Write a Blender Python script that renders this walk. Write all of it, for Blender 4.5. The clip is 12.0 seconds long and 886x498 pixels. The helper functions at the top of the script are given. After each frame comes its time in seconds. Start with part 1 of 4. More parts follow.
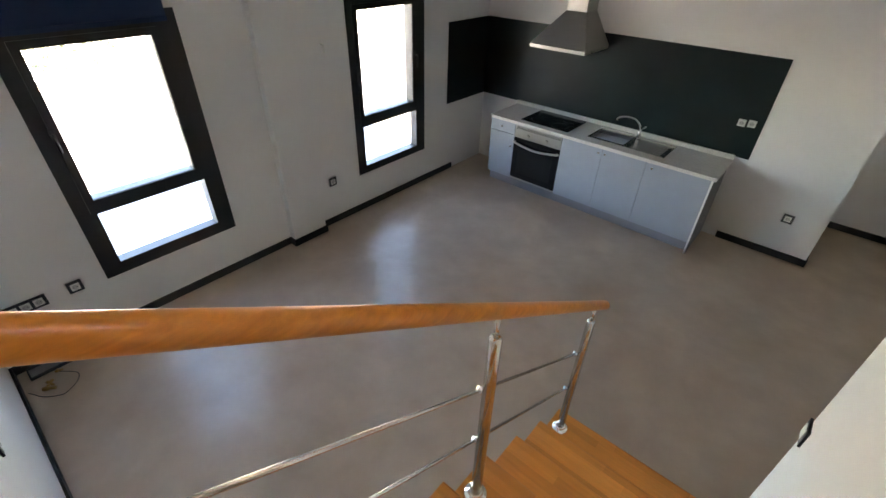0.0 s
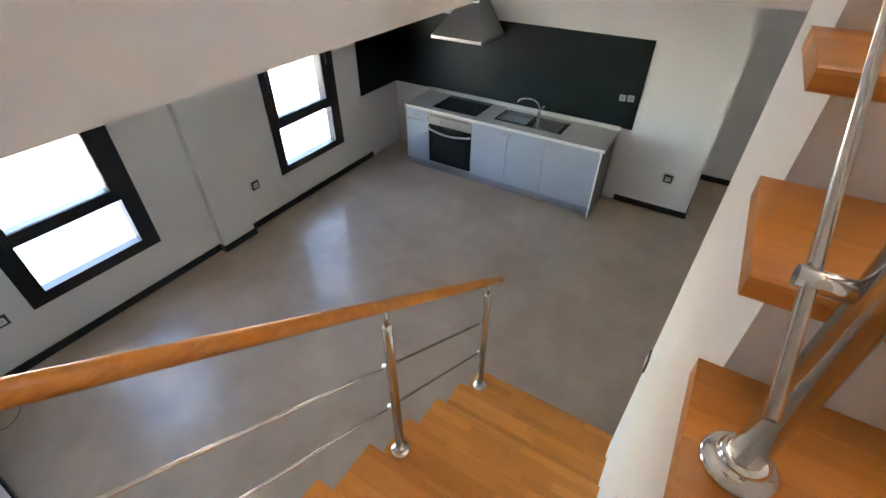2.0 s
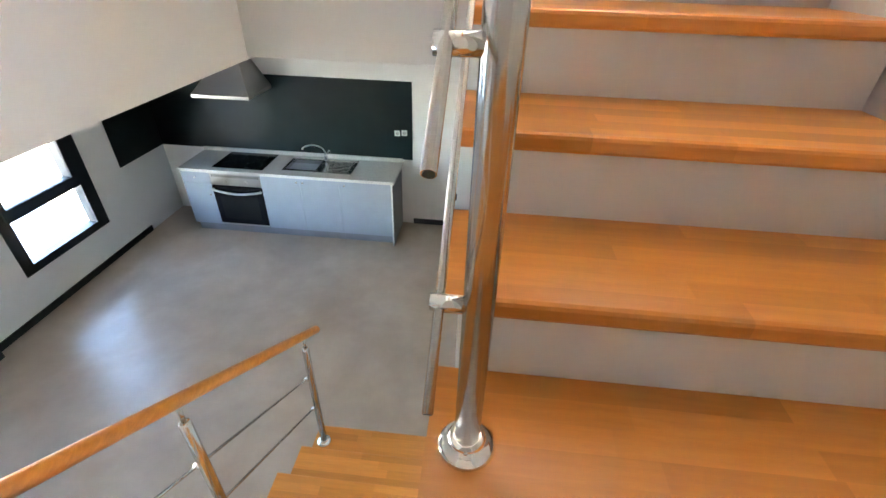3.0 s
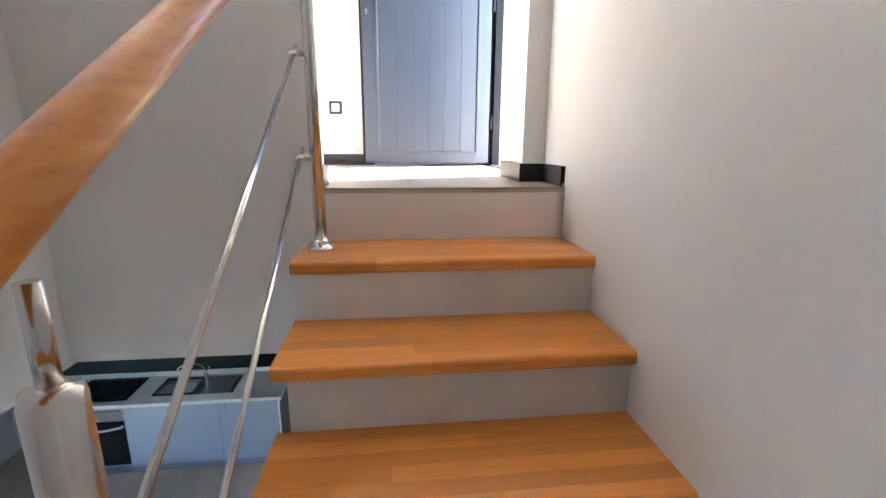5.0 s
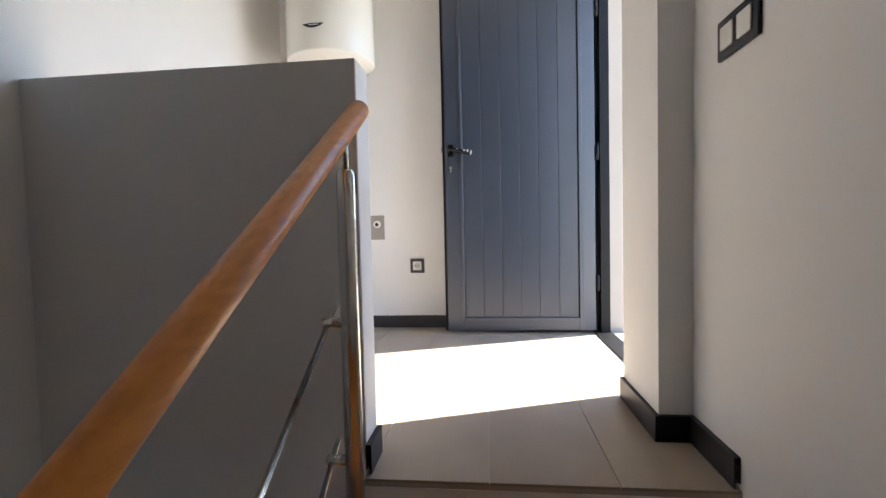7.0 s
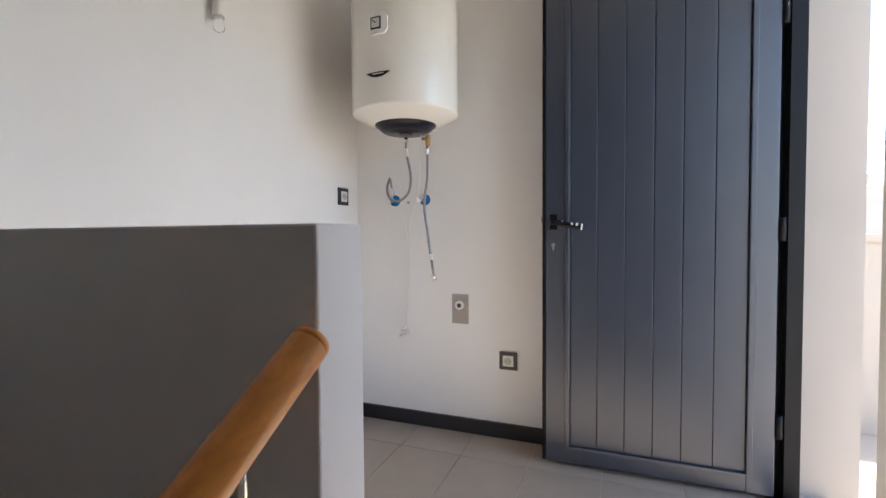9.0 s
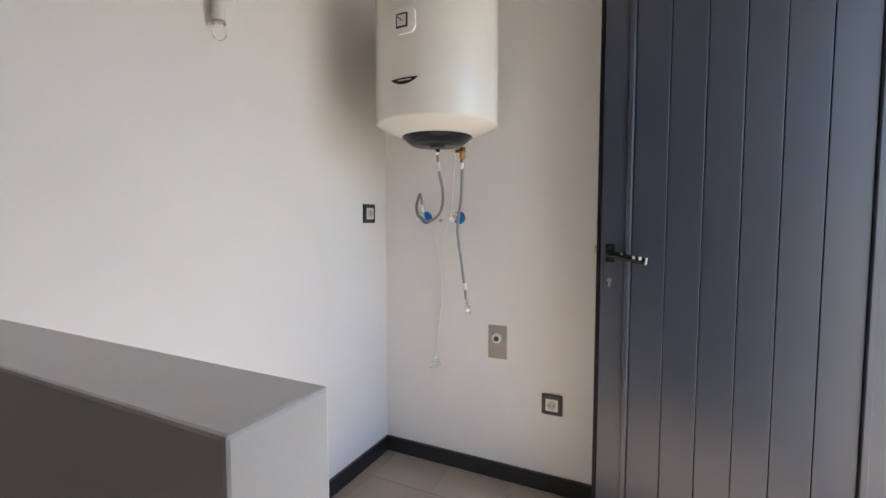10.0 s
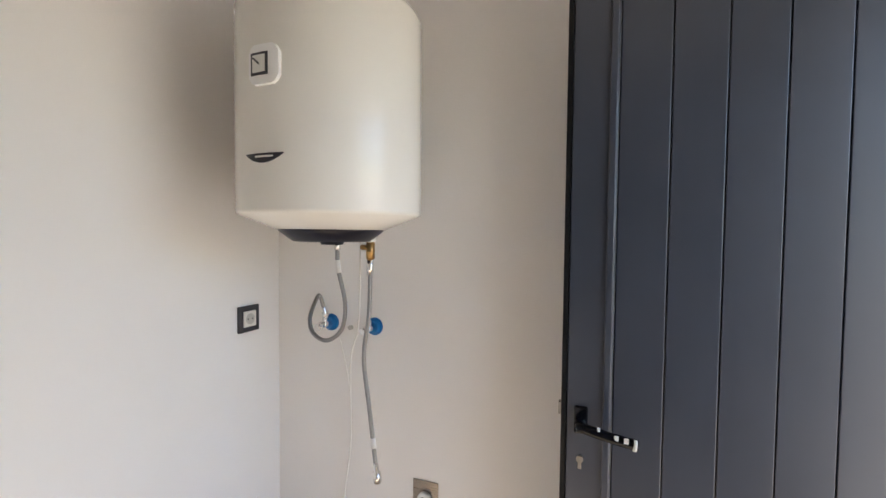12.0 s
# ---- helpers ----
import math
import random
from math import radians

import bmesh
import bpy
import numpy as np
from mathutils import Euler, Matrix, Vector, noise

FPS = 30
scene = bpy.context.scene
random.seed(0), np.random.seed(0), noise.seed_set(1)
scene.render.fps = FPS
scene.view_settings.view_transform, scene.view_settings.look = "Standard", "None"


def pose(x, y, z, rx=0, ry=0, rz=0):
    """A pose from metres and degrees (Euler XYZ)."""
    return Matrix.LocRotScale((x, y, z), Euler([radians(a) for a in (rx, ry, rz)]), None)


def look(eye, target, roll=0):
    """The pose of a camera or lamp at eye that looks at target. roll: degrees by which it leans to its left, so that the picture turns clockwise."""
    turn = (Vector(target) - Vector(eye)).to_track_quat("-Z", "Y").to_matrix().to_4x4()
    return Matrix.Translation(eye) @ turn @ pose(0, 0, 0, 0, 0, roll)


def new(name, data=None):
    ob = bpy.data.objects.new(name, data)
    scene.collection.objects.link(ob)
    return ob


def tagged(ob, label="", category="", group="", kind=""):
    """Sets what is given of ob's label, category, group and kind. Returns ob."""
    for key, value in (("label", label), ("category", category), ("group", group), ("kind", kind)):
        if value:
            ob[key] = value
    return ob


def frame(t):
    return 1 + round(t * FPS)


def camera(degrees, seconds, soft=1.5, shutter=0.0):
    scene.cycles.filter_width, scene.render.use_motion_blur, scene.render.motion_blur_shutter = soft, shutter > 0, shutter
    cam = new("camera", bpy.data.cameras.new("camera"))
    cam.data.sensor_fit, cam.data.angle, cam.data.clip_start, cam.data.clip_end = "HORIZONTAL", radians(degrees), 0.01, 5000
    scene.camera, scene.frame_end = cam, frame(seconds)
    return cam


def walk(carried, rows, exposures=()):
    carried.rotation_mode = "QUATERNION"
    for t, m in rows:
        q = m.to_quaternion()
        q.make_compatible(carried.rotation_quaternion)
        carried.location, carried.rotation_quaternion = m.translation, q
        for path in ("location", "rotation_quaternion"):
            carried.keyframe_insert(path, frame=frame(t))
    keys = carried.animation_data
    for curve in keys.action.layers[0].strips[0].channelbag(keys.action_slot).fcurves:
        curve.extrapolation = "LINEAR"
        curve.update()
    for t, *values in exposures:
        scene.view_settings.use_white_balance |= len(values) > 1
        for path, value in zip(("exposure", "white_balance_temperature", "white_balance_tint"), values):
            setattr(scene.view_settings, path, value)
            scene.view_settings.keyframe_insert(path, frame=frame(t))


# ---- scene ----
cam = camera(89.7, 12.0)
PATH = [
    (0, (0.819, 0.344, 2.565), (-0.231, 1.594, 1.41), 1.6),
    (0.5, (0.87, 0.301, 2.619), (-0.149, 1.484, 1.369), 2.2),
    (1, (0.924, 0.301, 2.719), (-0.106, 1.458, 1.454), 1.6),
    (1.5, (1.008, 0.291, 2.787), (0.002, 1.48, 1.532), -0.2),
    (2, (1.107, 0.302, 2.852), (0.289, 1.639, 1.609), 0.2),
    (2.5, (1.195, 0.303, 2.9), (0.687, 1.828, 1.709), 2.2),
    (3, (1.275, 0.304, 2.947), (1.134, 1.964, 1.839), 1.8),
    (3.5, (1.315, 0.284, 3.023), (1.431, 2.05, 2.092), 2.4),
    (3.7, (1.314, 0.309, 3.057), (1.508, 2.105, 2.2), 2.5),
    (5.3, (1.561, 0.459, 3.459), (1.771, 2.415, 3.1), -0.1),
    (5.5, (1.565, 0.497, 3.499), (1.718, 2.47, 3.21), -0.4),
    (6, (1.557, 0.669, 3.576), (1.605, 2.656, 3.352), -1.0),
    (6.5, (1.56, 0.793, 3.74), (1.5, 2.784, 3.557), -0.9),
    (7, (1.593, 0.966, 3.846), (1.389, 2.954, 3.764), -1.3),
    (7.2, (1.61, 1.03, 3.895), (1.328, 3.009, 3.825), -1.1),
    (8.8, (1.604, 1.529, 4.235), (0.965, 3.423, 4.154), -0.5),
    (9, (1.62, 1.592, 4.265), (0.911, 3.462, 4.198), -0.4),
    (9.5, (1.611, 1.708, 4.321), (0.801, 3.534, 4.242), -0.3),
    (10, (1.544, 1.853, 4.432), (0.669, 3.647, 4.307), 0.0),
    (10.5, (1.518, 1.959, 4.54), (0.601, 3.734, 4.449), -0.1),
    (11, (1.507, 2.116, 4.682), (0.521, 3.854, 4.612), 0.9),
    (11.5, (1.504, 2.223, 4.727), (0.477, 3.938, 4.673), 0.8),
    (12, (1.46, 2.466, 4.77), (0.721, 4.323, 4.696), 0.6),
]
EXPOSURES = [(0, 4.8, 7500, 13), (1.5, 4.88, 7450, 13), (2.5, 5.35, 7050, 11), (3.5, 5.8, 6550, 5), (5.5, 4.3, 5950, 9), (7, 2.93, 6050, 9), (9, 2.38, 6100, 11), (10.5, 2.28, 6250, 11), (12, 2.4, 6350, 11)]
walk(cam, [(t, look(eye, target, roll)) for t, eye, target, roll in PATH], EXPOSURES)

# ---- world, sun, exposure ----
world = bpy.data.worlds.new("world")
scene.world = world
world.use_nodes = True
wn = world.node_tree
sky = wn.nodes.new("ShaderNodeTexSky")
sky.sky_type = "NISHITA"
sky.sun_disc = False
sky.dust_density, sky.ozone_density = 0.4, 1.6
SUN_EL, SUN_AZ = radians(48), math.atan2(0.33, 0.93)
sky.sun_elevation = SUN_EL
sky.sun_rotation = math.pi / 2 - SUN_AZ
wn.links.new(sky.outputs[0], wn.nodes["Background"].inputs[0])
wn.nodes["Background"].inputs[1].default_value = 0.12
sun_data = bpy.data.lights.new("sun", "SUN")
sun_data.energy, sun_data.angle, sun_data.color = 4.2, radians(0.5), (1, 0.94, 0.84)
sun = new("sun", sun_data)
toward = Vector((math.cos(SUN_EL) * math.cos(SUN_AZ), math.cos(SUN_EL) * math.sin(SUN_AZ), math.sin(SUN_EL)))
sun.matrix_world = look(tuple(toward * 30), (0, 0, 0))


# ---- materials ----
def nodes_of(name, rough=0.5, metal=0.0, color=(0.8, 0.8, 0.8)):
    m = bpy.data.materials.new(name)
    m.use_nodes = True
    nt = m.node_tree
    b = nt.nodes["Principled BSDF"]
    b.inputs["Base Color"].default_value = (*color, 1)
    b.inputs["Roughness"].default_value = rough
    b.inputs["Metallic"].default_value = metal
    return m, nt, b


def tex(nt, kind, scale, coord="Object", stretch=(1, 1, 1), **kw):
    tc = nt.nodes.new("ShaderNodeTexCoord")
    mp = nt.nodes.new("ShaderNodeMapping")
    mp.inputs["Scale"].default_value = stretch
    t = nt.nodes.new(kind)
    t.inputs["Scale"].default_value = scale
    for k, v in kw.items():
        t.inputs[k].default_value = v
    nt.links.new(tc.outputs[coord], mp.inputs[0])
    nt.links.new(mp.outputs[0], t.inputs["Vector"])
    return t


def ramp(nt, src, stops):
    r = nt.nodes.new("ShaderNodeValToRGB")
    while len(r.color_ramp.elements) < len(stops):
        r.color_ramp.elements.new(0.5)
    for e, (p, c) in zip(r.color_ramp.elements, stops):
        e.position, e.color = p, (*c, 1)
    nt.links.new(src, r.inputs[0])
    return r


def mix(nt, kind, fac, a, b):
    m = nt.nodes.new("ShaderNodeMix")
    m.data_type, m.blend_type = "RGBA", kind
    for sock, v in ((m.inputs[0], fac), (m.inputs[6], a), (m.inputs[7], b)):
        if hasattr(v, "links"):
            nt.links.new(v, sock)
        elif isinstance(v, (int, float)):
            sock.default_value = v
        else:
            sock.default_value = (*v, 1)
    return m.outputs[2]


def bump(nt, b, src, strength, dist=0.002):
    n = nt.nodes.new("ShaderNodeBump")
    n.inputs["Strength"].default_value, n.inputs["Distance"].default_value = strength, dist
    nt.links.new(src, n.inputs["Height"])
    nt.links.new(n.outputs[0], b.inputs["Normal"])


def rough_from(nt, b, src, lo, hi):
    mr = nt.nodes.new("ShaderNodeMapRange")
    mr.inputs[3].default_value, mr.inputs[4].default_value = lo, hi
    nt.links.new(src, mr.inputs[0])
    nt.links.new(mr.outputs[0], b.inputs["Roughness"])


def paint_mat(name, color, rough=0.6, dirt=0.04):
    m, nt, b = nodes_of(name, rough, 0, color)
    big = tex(nt, "ShaderNodeTexNoise", 1.7, Detail=4)
    low = tuple(c * (1 - dirt) for c in color)
    r = ramp(nt, big.outputs[0], ((0.35, low), (0.65, color)))
    nt.links.new(r.outputs[0], b.inputs["Base Color"])
    fine = tex(nt, "ShaderNodeTexNoise", 160, Detail=3)
    bump(nt, b, fine.outputs[0], 0.12)
    rough_from(nt, b, big.outputs[0], rough - 0.08, rough + 0.08)
    return m


def floor_mat():
    m, nt, b = nodes_of("vinyl_floor", 0.3)
    big = tex(nt, "ShaderNodeTexNoise", 1.6, Detail=3, Roughness=0.5, Distortion=0.4)
    mid = tex(nt, "ShaderNodeTexNoise", 5.0, Detail=5, Roughness=0.6)
    r = ramp(nt, big.outputs[0], ((0.32, (0.47, 0.355, 0.262)), (0.5, (0.53, 0.41, 0.31)), (0.68, (0.60, 0.475, 0.365))))
    r2 = ramp(nt, mid.outputs[0], ((0.35, (0.88, 0.87, 0.86)), (0.65, (1, 1, 1))))
    nt.links.new(mix(nt, "MULTIPLY", 0.7, r.outputs[0], r2.outputs[0]), b.inputs["Base Color"])
    rough_from(nt, b, big.outputs[0], 0.26, 0.33)
    fine = tex(nt, "ShaderNodeTexNoise", 220, Detail=2)
    bump(nt, b, fine.outputs[0], 0.05, 0.0008)
    return m


def wood_mat(name, light, dark, stave=True, along=0):
    """Varnished beech: short staves laid side by side, each with its own tone, under a fine grain."""
    m, nt, b = nodes_of(name, 0.3)
    st = (1.6, 18, 18) if along == 0 else (18, 1.6, 18)
    grain = tex(nt, "ShaderNodeTexNoise", 4.0, stretch=st, Detail=6, Roughness=0.6, Distortion=0.4)
    g = ramp(nt, grain.outputs[0], ((0.3, dark), (0.7, light)))
    col = g.outputs[0]
    if stave:
        tc = nt.nodes.new("ShaderNodeTexCoord")
        oi = nt.nodes.new("ShaderNodeObjectInfo")
        add = nt.nodes.new("ShaderNodeVectorMath")
        mul = nt.nodes.new("ShaderNodeVectorMath")
        mul.operation = "MULTIPLY"
        mul.inputs[1].default_value = (1.7, 0.96, 0)
        nt.links.new(oi.outputs["Random"], mul.inputs[0])
        nt.links.new(tc.outputs["Object"], add.inputs[0])
        nt.links.new(mul.outputs[0], add.inputs[1])
        br = nt.nodes.new("ShaderNodeTexBrick")
        br.offset, br.offset_frequency = 0.37, 2
        br.inputs["Color1"].default_value = (0.84, 0.84, 0.84, 1)
        br.inputs["Color2"].default_value = (1.08, 1.08, 1.08, 1)
        br.inputs["Mortar"].default_value = (0.7, 0.7, 0.7, 1)
        br.inputs["Scale"].default_value = 1.0
        br.inputs["Mortar Size"].default_value = 0.0006
        br.inputs["Bias"].default_value = 0.15
        br.inputs["Brick Width"].default_value = 0.36
        br.inputs["Row Height"].default_value = 0.048
        nt.links.new(add.outputs[0], br.inputs["Vector"])
        col = mix(nt, "MULTIPLY", 0.85, col, br.outputs[0])
    nt.links.new(col, b.inputs["Base Color"])
    rough_from(nt, b, grain.outputs[0], 0.24, 0.4)
    b.inputs["Coat Weight"].default_value = 0.15
    b.inputs["Coat Roughness"].default_value = 0.2
    bump(nt, b, grain.outputs[0], 0.06, 0.001)
    return m


def metal_mat(name, color, rough, brushed=(1, 1, 60)):
    m, nt, b = nodes_of(name, rough, 1.0, color)
    n = tex(nt, "ShaderNodeTexNoise", 12, stretch=brushed, Detail=3)
    rough_from(nt, b, n.outputs[0], rough * 0.75, rough * 1.3)
    return m


def plain_mat(name, color, rough=0.45, metal=0.0, vary=0.06, scale=6):
    m, nt, b = nodes_of(name, rough, metal, color)
    n = tex(nt, "ShaderNodeTexNoise", scale, Detail=5)
    r = ramp(nt, n.outputs[0], ((0.3, tuple(c * (1 - vary) for c in color)), (0.7, tuple(min(1, c * (1 + vary)) for c in color))))
    nt.links.new(r.outputs[0], b.inputs["Base Color"])
    rough_from(nt, b, n.outputs[0], rough * 0.85, min(1, rough * 1.15))
    return m


WHITE = paint_mat("white_wall_paint", (0.83, 0.815, 0.795))
RISER = paint_mat("white_riser_paint", (0.86, 0.81, 0.77), 0.5, 0.06)
FLOOR = floor_mat()
TREAD = wood_mat("beech_tread", (0.84, 0.355, 0.08), (0.72, 0.28, 0.058))
STAVE = wood_mat("beech_stave", (0.86, 0.342, 0.066), (0.77, 0.285, 0.052), False)
_nt = STAVE.node_tree
_b = _nt.nodes["Principled BSDF"]
_oi = _nt.nodes.new("ShaderNodeObjectInfo")
_tone = ramp(_nt, _oi.outputs["Random"], ((0.0, (0.80, 0.77, 0.72)), (0.5, (0.92, 0.91, 0.89)), (1.0, (1.08, 1.11, 1.18))))
_src = _b.inputs["Base Color"].links[0].from_socket
_nt.links.new(mix(_nt, "MULTIPLY", 1.0, _src, _tone.outputs[0]), _b.inputs["Base Color"])
RAIL = wood_mat("beech_rail", (0.80, 0.315, 0.05), (0.62, 0.215, 0.03), False, 1)
RAIL.node_tree.nodes["Principled BSDF"].inputs["Coat Weight"].default_value = 0.05
STEEL = metal_mat("polished_steel", (0.68, 0.67, 0.65), 0.17)
BRUSHED = metal_mat("brushed_steel", (0.46, 0.44, 0.41), 0.3, (60, 1, 1))
CHROME = metal_mat("chrome", (0.8, 0.8, 0.8), 0.08)
BLACKFRAME = plain_mat("black_aluminium", (0.012, 0.011, 0.012), 0.4)
BASEB = plain_mat("black_skirting", (0.016, 0.015, 0.018), 0.45)
PANEL = plain_mat("dark_splash_panel", (0.006, 0.0125, 0.012), 0.34, vary=0.35, scale=2.5)
PANEL.node_tree.nodes["Principled BSDF"].inputs["Specular IOR Level"].default_value = 0.3
CABINET = plain_mat("grey_blue_laminate", (0.31, 0.34, 0.39), 0.45, vary=0.03)
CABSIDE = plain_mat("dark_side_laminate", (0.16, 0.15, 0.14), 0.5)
# Darker than the doors: the shade beneath them is put into this grey.
PLINTH = plain_mat("shade_darkened_grey", (0.22, 0.225, 0.24), 0.4)
WORKTOP = plain_mat("pale_worktop", (0.64, 0.605, 0.555), 0.4, vary=0.08, scale=40)
BLACKGLASS = plain_mat("black_glass", (0.006, 0.006, 0.008), 0.07)
BLACKGLASS.node_tree.nodes["Principled BSDF"].inputs["Specular IOR Level"].default_value = 0.3
DARK = plain_mat("dark_plastic", (0.02, 0.02, 0.028), 0.35)
WHITEPL = plain_mat("white_plastic", (0.75, 0.74, 0.7), 0.3, vary=0.03)
ENAMEL = plain_mat("cream_enamel", (0.82, 0.80, 0.74), 0.10, vary=0.02)
BLINDM = plain_mat("navy_blind_fabric", (0.012, 0.03, 0.085), 0.8)
ENAMEL.node_tree.nodes["Principled BSDF"].inputs["Specular IOR Level"].default_value = 0.36
DOORM = plain_mat("anthracite_door_paint", (0.036, 0.045, 0.066), 0.34, 0.0, vary=0.06)
DOORM.node_tree.nodes["Principled BSDF"].inputs["IOR"].default_value = 1.72
DOOREDGE = plain_mat("black_door_seal", (0.006, 0.006, 0.007), 0.45)
DOOREDGE.node_tree.nodes["Principled BSDF"].inputs["Specular IOR Level"].default_value = 0.2
HEATCAP = plain_mat("dark_navy_plastic", (0.008, 0.008, 0.016), 0.3)
HEATCAP.node_tree.nodes["Principled BSDF"].inputs["Specular IOR Level"].default_value = 0.35
GROOVE = plain_mat("door_groove", (0.02, 0.021, 0.024), 0.6)
TILE = plain_mat("beige_floor_tile", (0.37, 0.300, 0.228), 0.38, vary=0.1, scale=3)
GROUT = plain_mat("tile_grout", (0.50, 0.43, 0.36), 0.8)
BRASS = metal_mat("brass", (0.42, 0.26, 0.10), 0.34)
SATIN = metal_mat("satin_cover_plate", (0.36, 0.33, 0.30), 0.28)
DIALWHITE = plain_mat("bright_white_plastic", (0.92, 0.92, 0.91), 0.25, vary=0.01)
BLUEPL = plain_mat("blue_plastic_film", (0.01, 0.16, 0.42), 0.25)
HOSE = metal_mat("braided_hose", (0.3, 0.3, 0.3), 0.4)
TERRACE = paint_mat("terrace_tiles", (0.50, 0.43, 0.35), 0.7, 0.1)
# Pale and warm in colour to look sunlit within the house's shadow.
PALEPAVE = paint_mat("sun_brightened_paving", (0.72, 0.64, 0.53), 0.85, 0.08)
STUCCO = paint_mat("exterior_render", (0.43, 0.38, 0.325), 0.85, 0.08)
CONCRETE = plain_mat("outdoor_ground", (0.6, 0.55, 0.47), 0.9, vary=0.2, scale=0.6)
ASPHALT = plain_mat("asphalt", (0.34, 0.33, 0.31), 0.9, vary=0.15, scale=3)
LEAF = plain_mat("shrub_leaf", (0.1, 0.11, 0.05), 0.7, vary=0.3)
GLASS, _nt, _b = nodes_of("window_glass", 0.0, 0, (1, 1, 1))
_b.inputs["Transmission Weight"].default_value = 1.0
_b.inputs["IOR"].default_value = 1.05
BULB, _nt, _b = nodes_of("bulb_glass", 0.02, 0, (1, 1, 1))
_b.inputs["Transmission Weight"].default_value = 1.0
_b.inputs["IOR"].default_value = 1.3


# ---- mesh helpers ----
def box(bm, x0, x1, y0, y1, z0, z1):
    v = [bm.verts.new((x, y, z)) for z in (z0, z1) for y in (y0, y1) for x in (x0, x1)]
    for f in ((0, 2, 3, 1), (4, 5, 7, 6), (0, 1, 5, 4), (2, 6, 7, 3), (0, 4, 6, 2), (1, 3, 7, 5)):
        bm.faces.new([v[i] for i in f])


def rbox(bm, x0, x1, y0, y1, z0, z1, r=0.004, seg=2):
    t = bmesh.new()
    box(t, x0, x1, y0, y1, z0, z1)
    bmesh.ops.bevel(t, geom=t.edges[:], offset=r, segments=seg, profile=0.5, affect="EDGES")
    me = bpy.data.meshes.new("tmp")
    t.to_mesh(me)
    t.free()
    bm.from_mesh(me)
    bpy.data.meshes.remove(me)


def prism(bm, poly, lo, hi, axis="z"):
    def place(a, b, c):
        return {"z": (a, b, c), "x": (c, a, b), "y": (a, c, b)}[axis]
    bot = [bm.verts.new(place(a, b, lo)) for a, b in poly]
    top = [bm.verts.new(place(a, b, hi)) for a, b in poly]
    bm.faces.new(bot[::-1])
    bm.faces.new(top)
    n = len(poly)
    for i in range(n):
        bm.faces.new((bot[i], bot[(i + 1) % n], top[(i + 1) % n], top[i]))
    bmesh.ops.recalc_face_normals(bm, faces=bm.faces[:])


def tube(bm, pts, r, n=16, caps=True):
    """A round tube along a line of points; r is one radius or one for each point."""
    pts = [Vector(p) for p in pts]
    rs = r if isinstance(r, (list, tuple)) else [r] * len(pts)
    rings = []
    side = None
    for i, p in enumerate(pts):
        d = ((pts[min(i + 1, len(pts) - 1)] - pts[i]).normalized() + (pts[i] - pts[max(i - 1, 0)]).normalized())
        if d.length < 1e-6:
            d = pts[-1] - pts[0]
        d.normalize()
        if side is None:
            side = d.orthogonal().normalized()
        else:
            side = (side - d * side.dot(d)).normalized()
        up = d.cross(side)
        rings.append([bm.verts.new(p + (side * math.cos(2 * math.pi * k / n) + up * math.sin(2 * math.pi * k / n)) * rs[i]) for k in range(n)])
    for a, b in zip(rings, rings[1:]):
        for k in range(n):
            bm.faces.new((a[k], a[(k + 1) % n], b[(k + 1) % n], b[k])).smooth = True
    if caps:
        bm.faces.new(rings[0][::-1])
        bm.faces.new(rings[-1])


def lathe(bm, cx, cy, profile, n=24, cz=0.0):
    """Turned round a vertical axis: profile of (radius, height)."""
    rings = [[bm.verts.new((cx + r * math.cos(2 * math.pi * k / n), cy + r * math.sin(2 * math.pi * k / n), cz + z)) for k in range(n)] for r, z in profile]
    for a, b in zip(rings, rings[1:]):
        for k in range(n):
            bm.faces.new((a[k], a[(k + 1) % n], b[(k + 1) % n], b[k])).smooth = True
    bm.faces.new(rings[0][::-1])
    bm.faces.new(rings[-1])
    bmesh.ops.recalc_face_normals(bm, faces=bm.faces[:])


def spline(pts, n=8):
    """A smooth line through the points (Catmull-Rom)."""
    p = [Vector(q) for q in pts]
    p = [p[0] * 2 - p[1]] + p + [p[-1] * 2 - p[-2]]
    out = []
    for i in range(1, len(p) - 2):
        for k in range(n):
            t = k / n
            out.append(0.5 * ((2 * p[i]) + (p[i + 1] - p[i - 1]) * t + (2 * p[i - 1] - 5 * p[i] + 4 * p[i + 1] - p[i + 2]) * t * t
                              + (3 * p[i] - p[i - 1] - 3 * p[i + 1] + p[i + 2]) * t ** 3))
    out.append(p[-2])
    return out


def part(name, bm, material, parent=None, label="", smooth=False):
    me = bpy.data.meshes.new(name)
    bm.to_mesh(me)
    bm.free()
    me.materials.append(material)
    if smooth:
        me.shade_smooth()
    o = new(name, me)
    o.parent = parent
    return tagged(o, label)


def boxes(name, material, parent, *bs, r=0.0, label=""):
    bm = bmesh.new()
    for b in bs:
        rbox(bm, *b, r=r) if r else box(bm, *b)
    return part(name, bm, material, parent, label)


def thing(name, place, label, category, group=""):
    e = new(name)
    e.location = place
    e.empty_display_size = 0.1
    return tagged(e, label, category, group)


def under(root, *obs):
    """Hang meshes that were made in world metres under the thing, which stands at its base."""
    off = Matrix.Translation(-root.location)
    for o in obs:
        if o.parent is None:
            o.parent = root
        if o.parent is root:
            o.data.transform(off)
            for c in o.children_recursive:
                c.data.transform(off)
    return root


def structure(name, material, label, *bs, r=0.0):
    o = boxes(name, material, None, *bs, r=r)
    return tagged(o, label, "", "", "structure")


